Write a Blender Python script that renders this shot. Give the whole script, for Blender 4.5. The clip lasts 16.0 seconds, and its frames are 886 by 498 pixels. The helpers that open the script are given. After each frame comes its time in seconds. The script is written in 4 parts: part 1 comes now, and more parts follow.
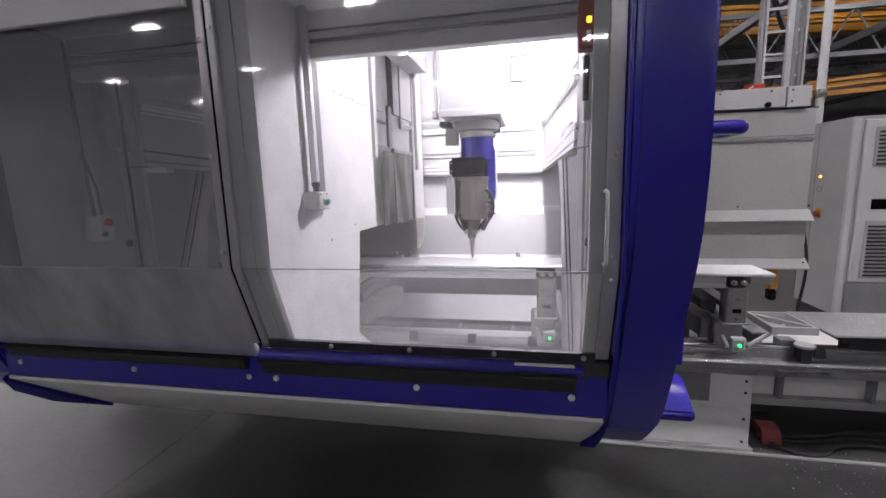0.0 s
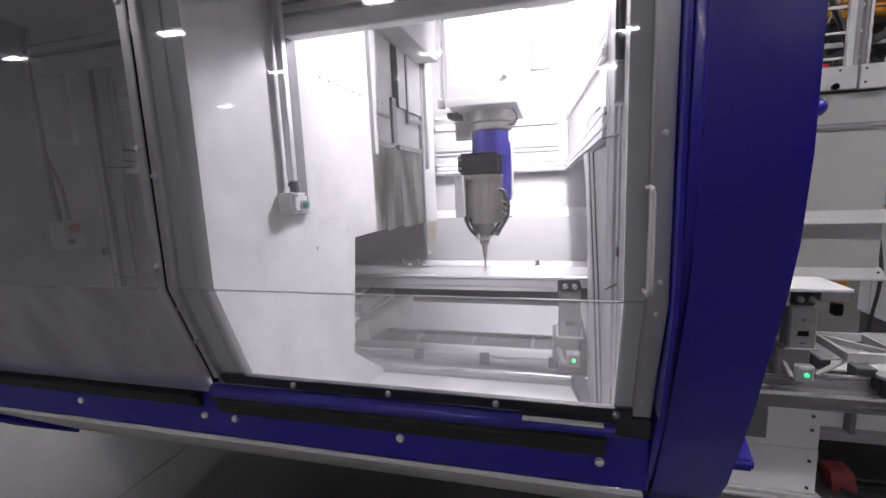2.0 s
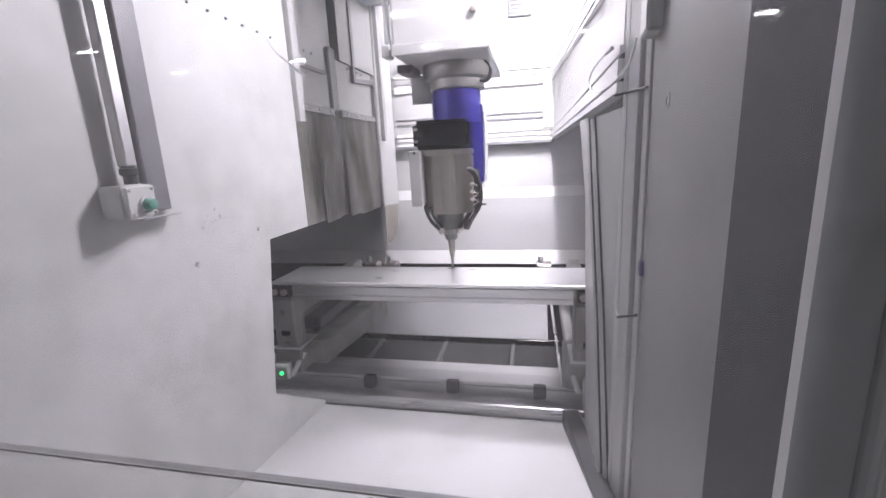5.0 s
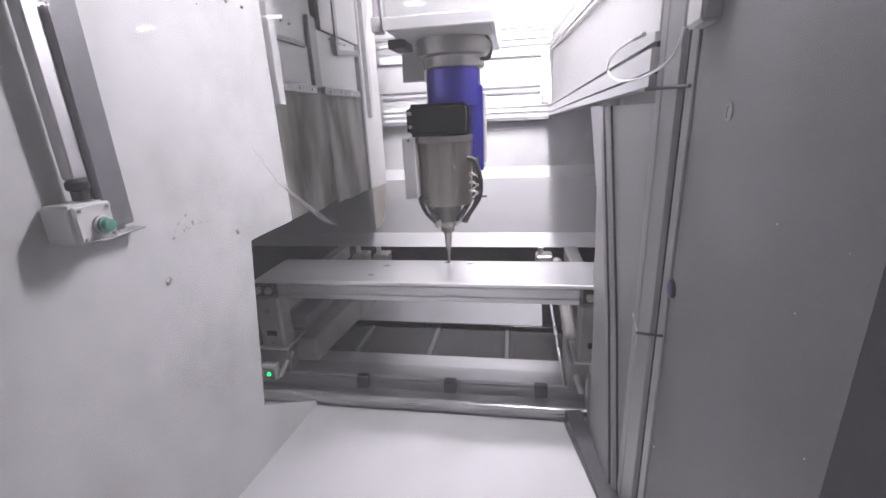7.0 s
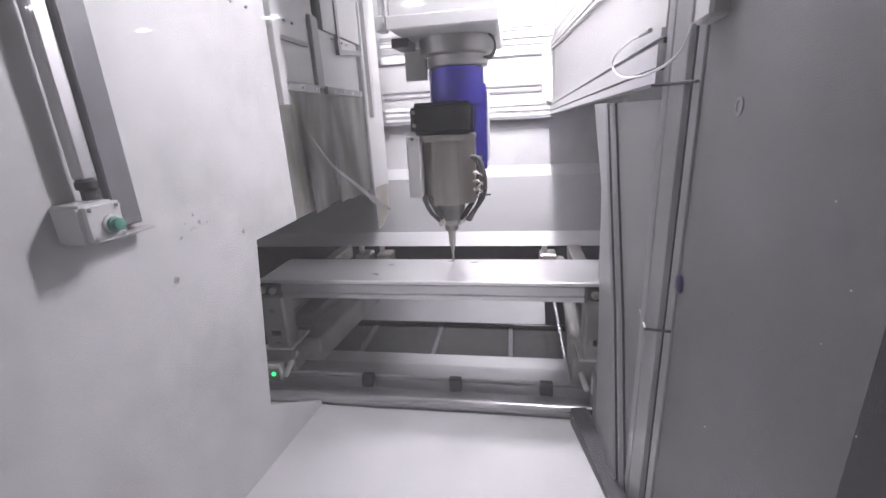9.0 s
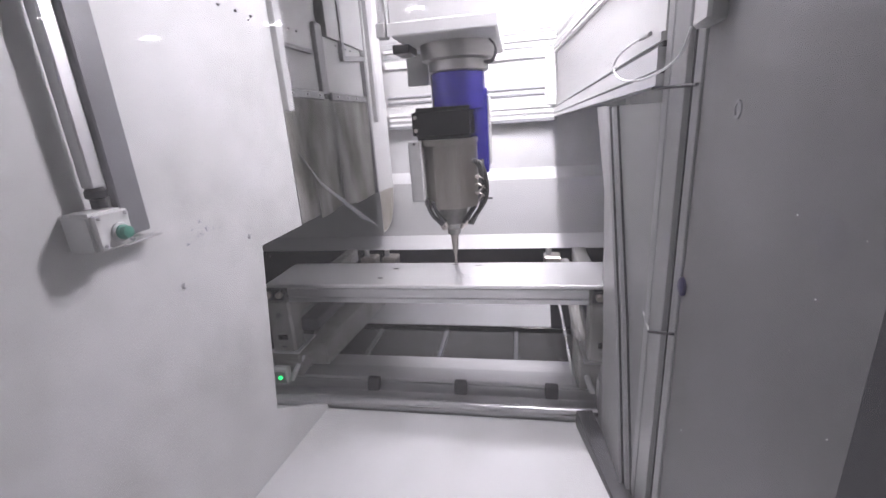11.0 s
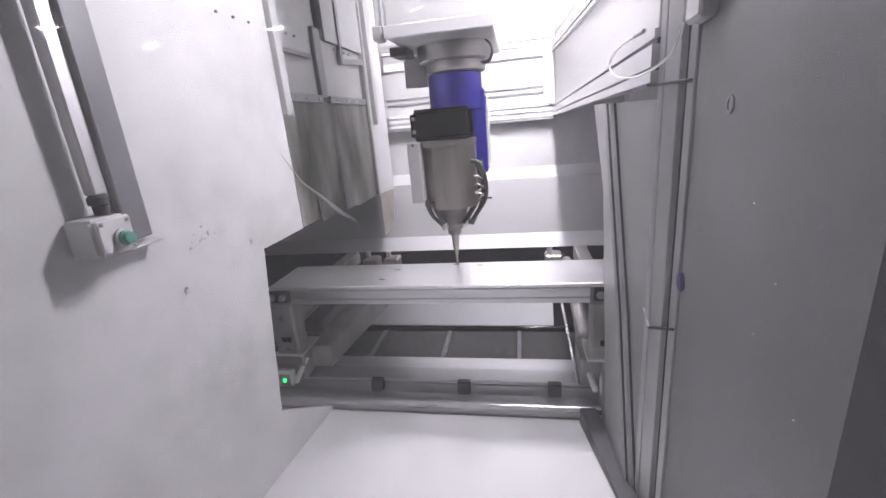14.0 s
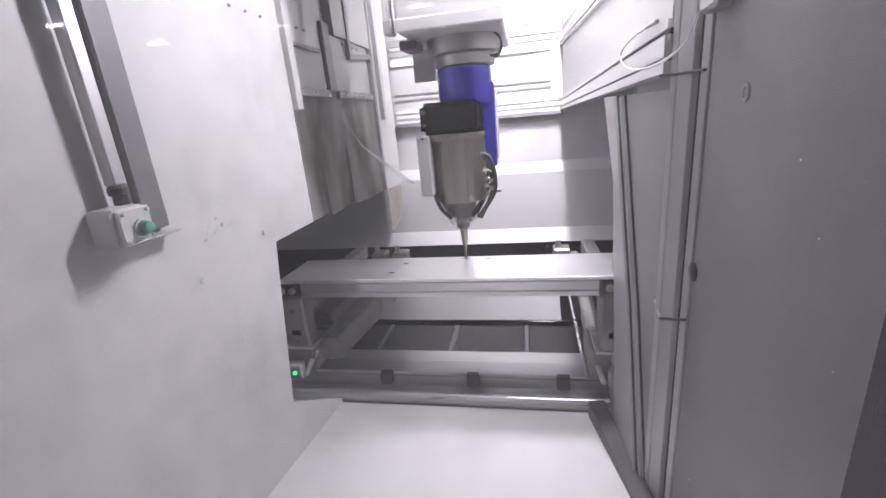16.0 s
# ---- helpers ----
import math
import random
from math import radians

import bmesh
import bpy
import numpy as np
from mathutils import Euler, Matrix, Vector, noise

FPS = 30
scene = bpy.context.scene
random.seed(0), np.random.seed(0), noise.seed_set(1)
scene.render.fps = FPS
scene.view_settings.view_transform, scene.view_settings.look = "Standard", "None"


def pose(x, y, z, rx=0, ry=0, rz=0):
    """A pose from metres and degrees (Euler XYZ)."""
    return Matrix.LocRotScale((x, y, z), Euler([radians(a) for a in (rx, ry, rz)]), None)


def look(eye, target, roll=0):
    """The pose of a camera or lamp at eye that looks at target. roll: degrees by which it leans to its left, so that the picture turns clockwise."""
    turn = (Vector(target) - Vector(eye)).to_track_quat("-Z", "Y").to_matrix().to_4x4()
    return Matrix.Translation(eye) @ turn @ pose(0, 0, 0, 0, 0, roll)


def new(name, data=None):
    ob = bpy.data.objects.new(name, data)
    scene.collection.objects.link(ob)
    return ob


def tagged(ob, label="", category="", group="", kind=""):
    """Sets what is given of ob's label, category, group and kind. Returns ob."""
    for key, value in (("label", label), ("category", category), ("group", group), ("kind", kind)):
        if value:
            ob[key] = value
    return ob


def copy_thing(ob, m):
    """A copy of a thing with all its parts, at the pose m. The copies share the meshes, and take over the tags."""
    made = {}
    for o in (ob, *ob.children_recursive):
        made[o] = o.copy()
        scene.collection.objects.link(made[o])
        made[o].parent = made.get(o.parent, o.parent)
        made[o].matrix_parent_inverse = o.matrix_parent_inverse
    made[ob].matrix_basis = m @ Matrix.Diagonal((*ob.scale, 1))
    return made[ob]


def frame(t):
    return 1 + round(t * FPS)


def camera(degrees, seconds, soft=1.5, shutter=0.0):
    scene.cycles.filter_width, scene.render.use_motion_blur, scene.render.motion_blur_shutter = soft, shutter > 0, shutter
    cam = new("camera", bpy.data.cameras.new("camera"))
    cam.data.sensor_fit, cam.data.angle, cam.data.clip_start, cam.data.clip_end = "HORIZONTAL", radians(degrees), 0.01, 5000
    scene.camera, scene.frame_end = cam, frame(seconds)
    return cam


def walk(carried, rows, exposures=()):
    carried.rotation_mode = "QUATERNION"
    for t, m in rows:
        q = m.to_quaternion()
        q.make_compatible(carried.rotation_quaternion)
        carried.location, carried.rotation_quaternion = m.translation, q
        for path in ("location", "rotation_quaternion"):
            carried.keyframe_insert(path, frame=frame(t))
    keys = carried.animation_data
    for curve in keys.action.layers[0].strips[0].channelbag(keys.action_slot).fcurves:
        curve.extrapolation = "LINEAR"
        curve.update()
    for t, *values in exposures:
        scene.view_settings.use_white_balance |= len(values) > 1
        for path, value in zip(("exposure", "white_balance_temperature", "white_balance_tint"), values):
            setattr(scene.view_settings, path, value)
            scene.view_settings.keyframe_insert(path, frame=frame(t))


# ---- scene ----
cam = camera(92.3, 16.0)
PATH = [
    (0, (0.0582, 0.0442, 1.591), (-0.1914, 1.2832, 1.3907), -1.8),
    (0.5, (0.0717, 0.1549, 1.5821), (-0.2221, 1.383, 1.3728), -2.1),
    (1, (0.119, 0.2618, 1.5757), (-0.2086, 1.4822, 1.3715), -1.9),
    (1.5, (0.1254, 0.3053, 1.5789), (-0.2317, 1.5181, 1.3786), -2.3),
    (2, (0.0883, 0.3533, 1.577), (-0.2349, 1.5763, 1.3824), -2.3),
    (2.5, (0.0493, 0.4109, 1.5757), (-0.2138, 1.6467, 1.3702), -3.9),
    (3, (0.0589, 0.4819, 1.5757), (-0.1594, 1.7242, 1.3574), -4.7),
    (3.5, (0.1075, 0.599, 1.5738), (-0.1958, 1.8246, 1.36), -3.9),
    (4, (0.135, 0.734, 1.569), (-0.398, 2.627, 1.205), -3.1),
    (4.2, (0.128, 0.774, 1.567), (-0.381, 2.669, 1.181), -3.3),
    (6.3, (-0.036, 1.033, 1.681), (-0.373, 2.926, 1.133), -2.3),
    (6.5, (-0.0339, 1.04, 1.6838), (-0.2458, 2.2464, 1.312), -2.6),
    (7, (-0.0224, 1.0349, 1.6851), (-0.2317, 2.2381, 1.3018), -2.7),
    (7.5, (-0.0186, 1.04, 1.6813), (-0.2208, 2.2419, 1.2896), -2.8),
    (8, (-0.025, 1.04, 1.6806), (-0.247, 2.2381, 1.289), -3.1),
    (8.5, (-0.0307, 1.0342, 1.6813), (-0.2509, 2.233, 1.2915), -3.0),
    (9, (-0.0403, 1.0291, 1.6806), (-0.2483, 2.2323, 1.2979), -3.1),
    (11.5, (-0.0301, 1.024, 1.6864), (-0.2586, 2.2266, 1.3126), -3.9),
    (12, (-0.039, 1.0227, 1.6838), (-0.2573, 2.2266, 1.3069), -4.0),
    (12.5, (-0.0416, 1.0202, 1.6858), (-0.2605, 2.2259, 1.3152), -4.1),
    (13, (-0.0378, 1.0202, 1.6877), (-0.2522, 2.2285, 1.3229), -4.3),
    (13.5, (-0.0282, 1.0208, 1.6851), (-0.2534, 2.2272, 1.3216), -4.6),
    (14, (-0.0205, 1.0189, 1.6845), (-0.2566, 2.2214, 1.3139), -5.0),
    (14.5, (-0.0256, 1.0163, 1.6858), (-0.263, 2.2176, 1.3139), -5.0),
    (15, (-0.0262, 1.0163, 1.6832), (-0.2701, 2.2144, 1.3056), -5.2),
    (15.5, (-0.0307, 1.0112, 1.6806), (-0.2752, 2.2093, 1.3037), -5.2),
    (16, (-0.0384, 1.0035, 1.6749), (-0.2867, 2.201, 1.2973), -5.2),
]
walk(cam, [(t, look(eye, target, roll)) for t, eye, target, roll in PATH], [(0, 0.26), (2.5, 0.28), (4.0, 0.23), (6.3, -0.06), (9.0, -0.08), (16, 0.0)])

# ---- world, lights, exposure ----
world = bpy.data.worlds.new("hall_air")
scene.world = world
world.use_nodes = True
world.node_tree.nodes["Background"].inputs[0].default_value = (0.75, 0.8, 0.9, 1)
world.node_tree.nodes["Background"].inputs[1].default_value = 0.012
scene.view_settings.exposure = 0.0


def area_lamp(name, at, target, sx, sy, watts, colour=(1, 1, 1)):
    data = bpy.data.lights.new(name, "AREA")
    data.shape, data.size, data.size_y, data.energy, data.color = "RECTANGLE", sx, sy, watts, colour
    ob = new(name, data)
    ob.matrix_world = look(at, target)
    return ob


# work light strips under the roof of the lit bay
BAY = (1.02, 0.945, 1.02)
area_lamp("bay_light", (0.19, 2.4, 2.39), (-0.68, 2.08, 0.97), 0.06, 0.5, 38, BAY)
area_lamp("bay_light", (0.17, 2.95, 2.62), (-0.08, 3.76, 1.3), 0.04, 0.4, 62, BAY)


# ---- materials ----
def material(name, colour, rough=0.5, metal=0.0, grain=30.0, vary=0.06, bump=0.02, stain=0.0, stain_scale=3.0, coat=0.0, spec=0.5, stretch=(1, 1, 1)):
    m = bpy.data.materials.new(name)
    m.use_nodes = True
    nt = m.node_tree
    b = nt.nodes["Principled BSDF"]
    tc = nt.nodes.new("ShaderNodeTexCoord")
    mp = nt.nodes.new("ShaderNodeMapping")
    mp.inputs["Scale"].default_value = stretch
    nt.links.new(tc.outputs["Object"], mp.inputs[0])
    n1 = nt.nodes.new("ShaderNodeTexNoise")
    n1.inputs["Scale"].default_value, n1.inputs["Detail"].default_value = grain, 6
    n2 = nt.nodes.new("ShaderNodeTexNoise")
    n2.inputs["Scale"].default_value, n2.inputs["Detail"].default_value = stain_scale, 5
    for n in (n1, n2):
        nt.links.new(mp.outputs[0], n.inputs["Vector"])
    ramp = nt.nodes.new("ShaderNodeValToRGB")
    lo = tuple(c * (1 - vary) for c in colour)
    hi = tuple(min(1, c * (1 + vary)) for c in colour)
    ramp.color_ramp.elements[0].color, ramp.color_ramp.elements[1].color = (*lo, 1), (*hi, 1)
    ramp.color_ramp.elements[0].position, ramp.color_ramp.elements[1].position = 0.3, 0.7
    nt.links.new(n1.outputs[0], ramp.inputs[0])
    last = ramp.outputs[0]
    if stain:
        mix = nt.nodes.new("ShaderNodeMixRGB")
        mix.blend_type = "MULTIPLY"
        r2 = nt.nodes.new("ShaderNodeValToRGB")
        r2.color_ramp.elements[0].position, r2.color_ramp.elements[1].position = 0.35, 0.6
        r2.color_ramp.elements[0].color = (1 - stain, 1 - stain, 1 - stain * 1.1, 1)
        nt.links.new(n2.outputs[0], r2.inputs[0])
        mix.inputs[0].default_value = 1
        nt.links.new(last, mix.inputs[1])
        nt.links.new(r2.outputs[0], mix.inputs[2])
        last = mix.outputs[0]
    nt.links.new(last, b.inputs["Base Color"])
    rr = nt.nodes.new("ShaderNodeMapRange")
    rr.inputs["To Min"].default_value, rr.inputs["To Max"].default_value = max(0.03, rough - 0.1), min(1, rough + 0.1)
    nt.links.new(n2.outputs[0], rr.inputs[0])
    nt.links.new(rr.outputs[0], b.inputs["Roughness"])
    b.inputs["Metallic"].default_value, b.inputs["Coat Weight"].default_value = metal, coat
    b.inputs["Specular IOR Level"].default_value = spec
    bp = nt.nodes.new("ShaderNodeBump")
    bp.inputs["Strength"].default_value, bp.inputs["Distance"].default_value = 0.6, bump * 0.02
    nt.links.new(n1.outputs[0], bp.inputs["Height"])
    nt.links.new(bp.outputs[0], b.inputs["Normal"])
    return m


def glowing(name, colour, strength):
    m = bpy.data.materials.new(name)
    m.use_nodes = True
    b = m.node_tree.nodes["Principled BSDF"]
    b.inputs["Base Color"].default_value = (*colour, 1)
    b.inputs["Emission Color"].default_value, b.inputs["Emission Strength"].default_value = (*colour, 1), strength
    return m


def dusty_glass(name, dust=0.07, tint=(0.93, 0.94, 0.95)):
    m = bpy.data.materials.new(name)
    m.use_nodes = True
    nt = m.node_tree
    nt.nodes.remove(nt.nodes["Principled BSDF"])
    out = nt.nodes["Material Output"]
    tr = nt.nodes.new("ShaderNodeBsdfTransparent")
    tr.inputs[0].default_value = (*tint, 1)
    gl = nt.nodes.new("ShaderNodeBsdfGlossy")
    gl.inputs["Roughness"].default_value = 0.03
    lw = nt.nodes.new("ShaderNodeLayerWeight")
    lw.inputs[0].default_value = 0.5
    pw = nt.nodes.new("ShaderNodeMath")
    pw.operation, pw.inputs[1].default_value = "POWER", 5.0
    nt.links.new(lw.outputs["Facing"], pw.inputs[0])
    fr = nt.nodes.new("ShaderNodeMath")
    fr.operation, fr.inputs[1].default_value, fr.inputs[2].default_value = "MULTIPLY_ADD", 0.9, 0.03
    nt.links.new(pw.outputs[0], fr.inputs[0])
    mix = nt.nodes.new("ShaderNodeMixShader")
    nt.links.new(fr.outputs[0], mix.inputs[0])
    nt.links.new(tr.outputs[0], mix.inputs[1])
    nt.links.new(gl.outputs[0], mix.inputs[2])
    df = nt.nodes.new("ShaderNodeBsdfDiffuse")
    tl = nt.nodes.new("ShaderNodeBsdfTranslucent")
    df.inputs[0].default_value = tl.inputs[0].default_value = (0.9, 0.9, 0.92, 1)
    add = nt.nodes.new("ShaderNodeMixShader")
    add.inputs[0].default_value = 0.5
    nt.links.new(df.outputs[0], add.inputs[1])
    nt.links.new(tl.outputs[0], add.inputs[2])
    tc = nt.nodes.new("ShaderNodeTexCoord")
    ns = nt.nodes.new("ShaderNodeTexNoise")
    ns.inputs["Scale"].default_value, ns.inputs["Detail"].default_value = 7.0, 4
    mp = nt.nodes.new("ShaderNodeMapping")
    mp.inputs["Scale"].default_value = (1.0, 0.6, 0.5)
    nt.links.new(tc.outputs["Object"], mp.inputs[0])
    nt.links.new(mp.outputs[0], ns.inputs["Vector"])
    mr = nt.nodes.new("ShaderNodeMapRange")
    mr.inputs["From Min"].default_value, mr.inputs["From Max"].default_value = 0.3, 0.75
    mr.inputs["To Min"].default_value, mr.inputs["To Max"].default_value = dust * 0.75, dust * 1.3
    nt.links.new(ns.outputs[0], mr.inputs[0])
    veil = nt.nodes.new("ShaderNodeMixShader")
    nt.links.new(mr.outputs[0], veil.inputs[0])
    nt.links.new(mix.outputs[0], veil.inputs[1])
    nt.links.new(add.outputs[0], veil.inputs[2])
    nt.links.new(veil.outputs[0], out.inputs[0])
    return m


BLUE = material("blue_gloss_paint", (0.026, 0.018, 0.32), 0.22, 0, 120, 0.05, 0.035, 0.0, 4.0, coat=0.3)
BLUE_METAL = material("blue_lacquered_metal", (0.05, 0.042, 0.34), 0.2, 0.35, 40, 0.1, coat=0.4)
WHITE = material("white_powder_coat", (0.56, 0.56, 0.56), 0.42, 0, 120, 0.03, 0.05, 0.08, 2.0)
GREY = material("light_grey_paint", (0.42, 0.42, 0.42), 0.45, 0, 80, 0.05, 0.04, 0.1, 2.0)
MID = material("mid_grey_paint", (0.25, 0.25, 0.26), 0.5, 0, 60, 0.08, 0.04, 0.15, 3.0)
ALU = material("milled_aluminium", (0.62, 0.62, 0.63), 0.34, 0.85, 60, 0.06, 0.03, 0.1, 5.0, stretch=(0.2, 1, 1))
ALU_V = material("aluminium_profile", (0.6, 0.6, 0.61), 0.36, 0.7, 60, 0.06, 0.02, 0.12, 5.0, stretch=(1, 1, 0.15))
STEEL = material("brushed_steel", (0.42, 0.39, 0.36), 0.3, 0.9, 50, 0.1, 0.02, 0.15, 6.0, stretch=(1, 1, 0.1))
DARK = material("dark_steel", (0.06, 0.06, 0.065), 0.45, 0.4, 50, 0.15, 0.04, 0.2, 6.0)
BLACK = material("black_plastic", (0.004, 0.004, 0.005), 0.1, 0, 60, 0.15, 0.02, spec=0.25)
RUBBER = material("black_rubber", (0.03, 0.03, 0.03), 0.6, 0, 60, 0.2, 0.05, 0.2, 8.0)
CURTAIN = material("brown_rubber_curtain", (0.43, 0.42, 0.4), 0.5, 0, 6, 0.16, 0.03, 0.55, 6.0, stretch=(1, 1, 0.35))
CONCRETE = material("sealed_concrete_floor", (0.058, 0.058, 0.058), 0.45, 0, 25, 0.12, 0.05, 0.3, 0.9)
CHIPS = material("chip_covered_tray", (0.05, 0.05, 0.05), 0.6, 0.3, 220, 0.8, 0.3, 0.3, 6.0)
TRAY = material("white_chip_floor", (0.57, 0.57, 0.575), 0.45, 0, 90, 0.05, 0.06, 0.13, 3.5)
RED = material("red_plastic", (0.45, 0.03, 0.02), 0.4, 0, 50, 0.1)
YELLOW = material("orange_yellow_paint", (0.6, 0.27, 0.03), 0.5, 0, 20, 0.1, 0.03, 0.2, 1.0)
FRAME_GREY = material("dusty_grey_shaded_paint", (0.18, 0.18, 0.185), 0.55, 0, 50, 0.06, 0.04, 0.3, 3.0)
PLATE = material("fine_milled_plate", (0.86, 0.86, 0.87), 0.34, 0.92, 70, 0.05, 0.03, 0.12, 5.0, stretch=(0.15, 1, 1))
RAIL = material("ground_steel_rail", (0.5, 0.5, 0.51), 0.28, 0.8, 40, 0.06, 0.01, 0.1, 5.0, stretch=(0.1, 1, 1))
GREEN_PLASTIC = material("green_plastic", (0.08, 0.25, 0.19), 0.4, 0, 50, 0.1)
FRAME_ALU = material("dull_aluminium_profile", (0.27, 0.27, 0.275), 0.48, 0.25, 50, 0.06, 0.02, 0.15, 4.0, stretch=(1, 1, 0.15))
WALL = material("dusty_white_wall", (0.56, 0.56, 0.56), 0.5, 0, 14, 0.045, 0.05, 0.13, 3.5)
EDGE = material("dark_edge_gap_shade", (0.045, 0.045, 0.05), 0.7, 0, 30, 0.1, spec=0.1)
COVER = material("grey_cover_paint", (0.44, 0.44, 0.43), 0.45, 0, 80, 0.05, 0.04, 0.12, 2.0)
DULL_RED = material("dull_red_paint", (0.26, 0.03, 0.03), 0.5, 0, 40, 0.12, 0.03, 0.2, 8.0)
SMEAR = material("dull_grey_cover", (0.15, 0.15, 0.155), 0.6, 0, 30, 0.08)
SCUFF = material("grey_scuff", (0.24, 0.24, 0.28), 0.6)
TAPE = material("stained_pale_tape", (0.38, 0.355, 0.315), 0.6, 0, 18, 0.12, 0.03, 0.25, 6.0)
SPECK = material("white_specks_and_glints", (0.85, 0.85, 0.86), 0.7)
HALL_GREY = material("hall_cladding", (0.5, 0.5, 0.51), 0.7, 0, 8, 0.1, 0.02, 0.2, 0.6)
TRUSS = material("grey_roof_steel", (0.11, 0.11, 0.115), 0.5, 0.2, 20, 0.1)
GLASS = dusty_glass("dusty_door_glass", 0.038)
GLASS_LEFT = dusty_glass("dull_door_glass", 0.18)
GLASS_LOW = dusty_glass("very_dusty_door_glass", 0.13)
GLASS_LEFT_LOW = dusty_glass("milky_door_glass", 0.34)
SMEARED = dusty_glass("smeared_glass_dust", 0.3)
LED = glowing("green_light", (0.02, 1.0, 0.2), 2.2)
LED_ORANGE = glowing("orange_light", (1.0, 0.3, 0.05), 4)
LED_YELLOW = glowing("yellow_light", (0.85, 0.9, 0.05), 2)
LAMP = glowing("lamp_panel", (1.0, 0.95, 1.0), 370)
LAMP_LOW = glowing("dimmed_lamp_panel", (1.0, 0.95, 1.0), 122)
CABLE_WHITE = material("white_cable_sheath", (0.75, 0.75, 0.76), 0.4)
STRIP = material("dark_grey_channel", (0.17, 0.17, 0.18), 0.5, 0.3, 40, 0.1, 0.03, 0.1, 4.0)
FLANGE = material("turned_steel_flange", (0.4, 0.39, 0.385), 0.36, 0.7, 50, 0.06, 0.02, 0.12, 6.0)
PANEL = material("clean_white_panel", (0.84, 0.84, 0.83), 0.42, 0, 120, 0.03, 0.04, 0.08, 2.0)
CAST = material("worn_grey_casting", (0.29, 0.285, 0.28), 0.5, 0.35, 70, 0.1, 0.04, 0.35, 7.0)
# Darker, matt copy of the blue gloss, for the skirts that lie in shadow.
BLUE_SHADED = material("shaded_matt_blue", (0.022, 0.016, 0.2), 0.7, 0, 60, 0.05, 0.03, spec=0.08)
# Copy of PLATE, less metallic, so lamp brightness sits in its pale colour.
PLATE_LIT = material("lit_milled_plate", (0.8, 0.8, 0.8), 0.5, 0.25, 70, 0.05, 0.03, 0.12, 5.0, stretch=(0.15, 1, 1))
POST = material("bright_profile_aluminium", (0.42, 0.42, 0.425), 0.45, 0.3, 50, 0.06, 0.02, 0.15, 4.0, stretch=(1, 1, 0.15))
PURPLE = material("violet_plug", (0.035, 0.03, 0.1), 0.4)


# ---- building helpers ----
def finish(ob, mat):
    ob.data.materials.append(mat)
    return ob


def link_mesh(name, bm, mat, parent=None, label="", smooth=False):
    me = bpy.data.meshes.new(name)
    bm.normal_update()
    bm.to_mesh(me)
    bm.free()
    if smooth:
        for p in me.polygons:
            p.use_smooth = True
        me.set_sharp_from_angle(angle=radians(35))
    ob = new(name, me)
    finish(ob, mat)
    if parent:
        ob.parent = parent
    if label:
        ob["label"] = label
    return ob


def part(name, bm, mat, parent, label="", smooth=True):
    return link_mesh(name, bm, mat, parent, label, smooth)


def thing(name, label, category, at=(0, 0, 0), group=""):
    ob = new(name)
    ob.empty_display_size = 0.1
    ob.location = at
    return tagged(ob, label, category, group)


def box(x0, x1, y0, y1, z0, z1, bevel=0.004, bm=None, segments=1):
    b = bmesh.new()
    bmesh.ops.create_cube(b, size=1)
    for v in b.verts:
        v.co = Vector((x0 + (v.co.x + 0.5) * (x1 - x0), y0 + (v.co.y + 0.5) * (y1 - y0), z0 + (v.co.z + 0.5) * (z1 - z0)))
    if bevel:
        bevel = min(bevel, 0.45 * min(abs(x1 - x0), abs(y1 - y0), abs(z1 - z0)))
        bmesh.ops.bevel(b, geom=b.edges[:], offset=bevel, segments=segments, affect="EDGES")
    return merge(bm, b)


def merge(bm, b):
    if bm is None:
        return b
    tmp = bpy.data.meshes.new("tmp")
    b.to_mesh(tmp)
    b.free()
    bm.from_mesh(tmp)
    bpy.data.meshes.remove(tmp)
    return bm


def turned(bm, m):
    bmesh.ops.transform(bm, matrix=m, verts=bm.verts[:])
    return bm


def lathe(rows, at=(0, 0, 0), axis="z", n=28, bm=None):
    """A turned body from (radius, height) rows."""
    b = bmesh.new()
    rings = []
    for r, h in rows:
        rings.append([b.verts.new((r * math.cos(2 * math.pi * k / n), r * math.sin(2 * math.pi * k / n), h)) for k in range(n)])
    for p, q in zip(rings, rings[1:]):
        for k in range(n):
            b.faces.new((p[k], p[(k + 1) % n], q[(k + 1) % n], q[k]))
    b.faces.new(list(reversed(rings[0])))
    b.faces.new(rings[-1])
    m = {"z": Matrix(), "x": Matrix.Rotation(radians(90), 4, "Y"), "y": Matrix.Rotation(radians(-90), 4, "X"), "-y": Matrix.Rotation(radians(90), 4, "X"), "-x": Matrix.Rotation(radians(-90), 4, "Y")}[axis]
    bmesh.ops.transform(b, matrix=Matrix.Translation(at) @ m, verts=b.verts[:])
    bmesh.ops.recalc_face_normals(b, faces=b.faces[:])
    return merge(bm, b)


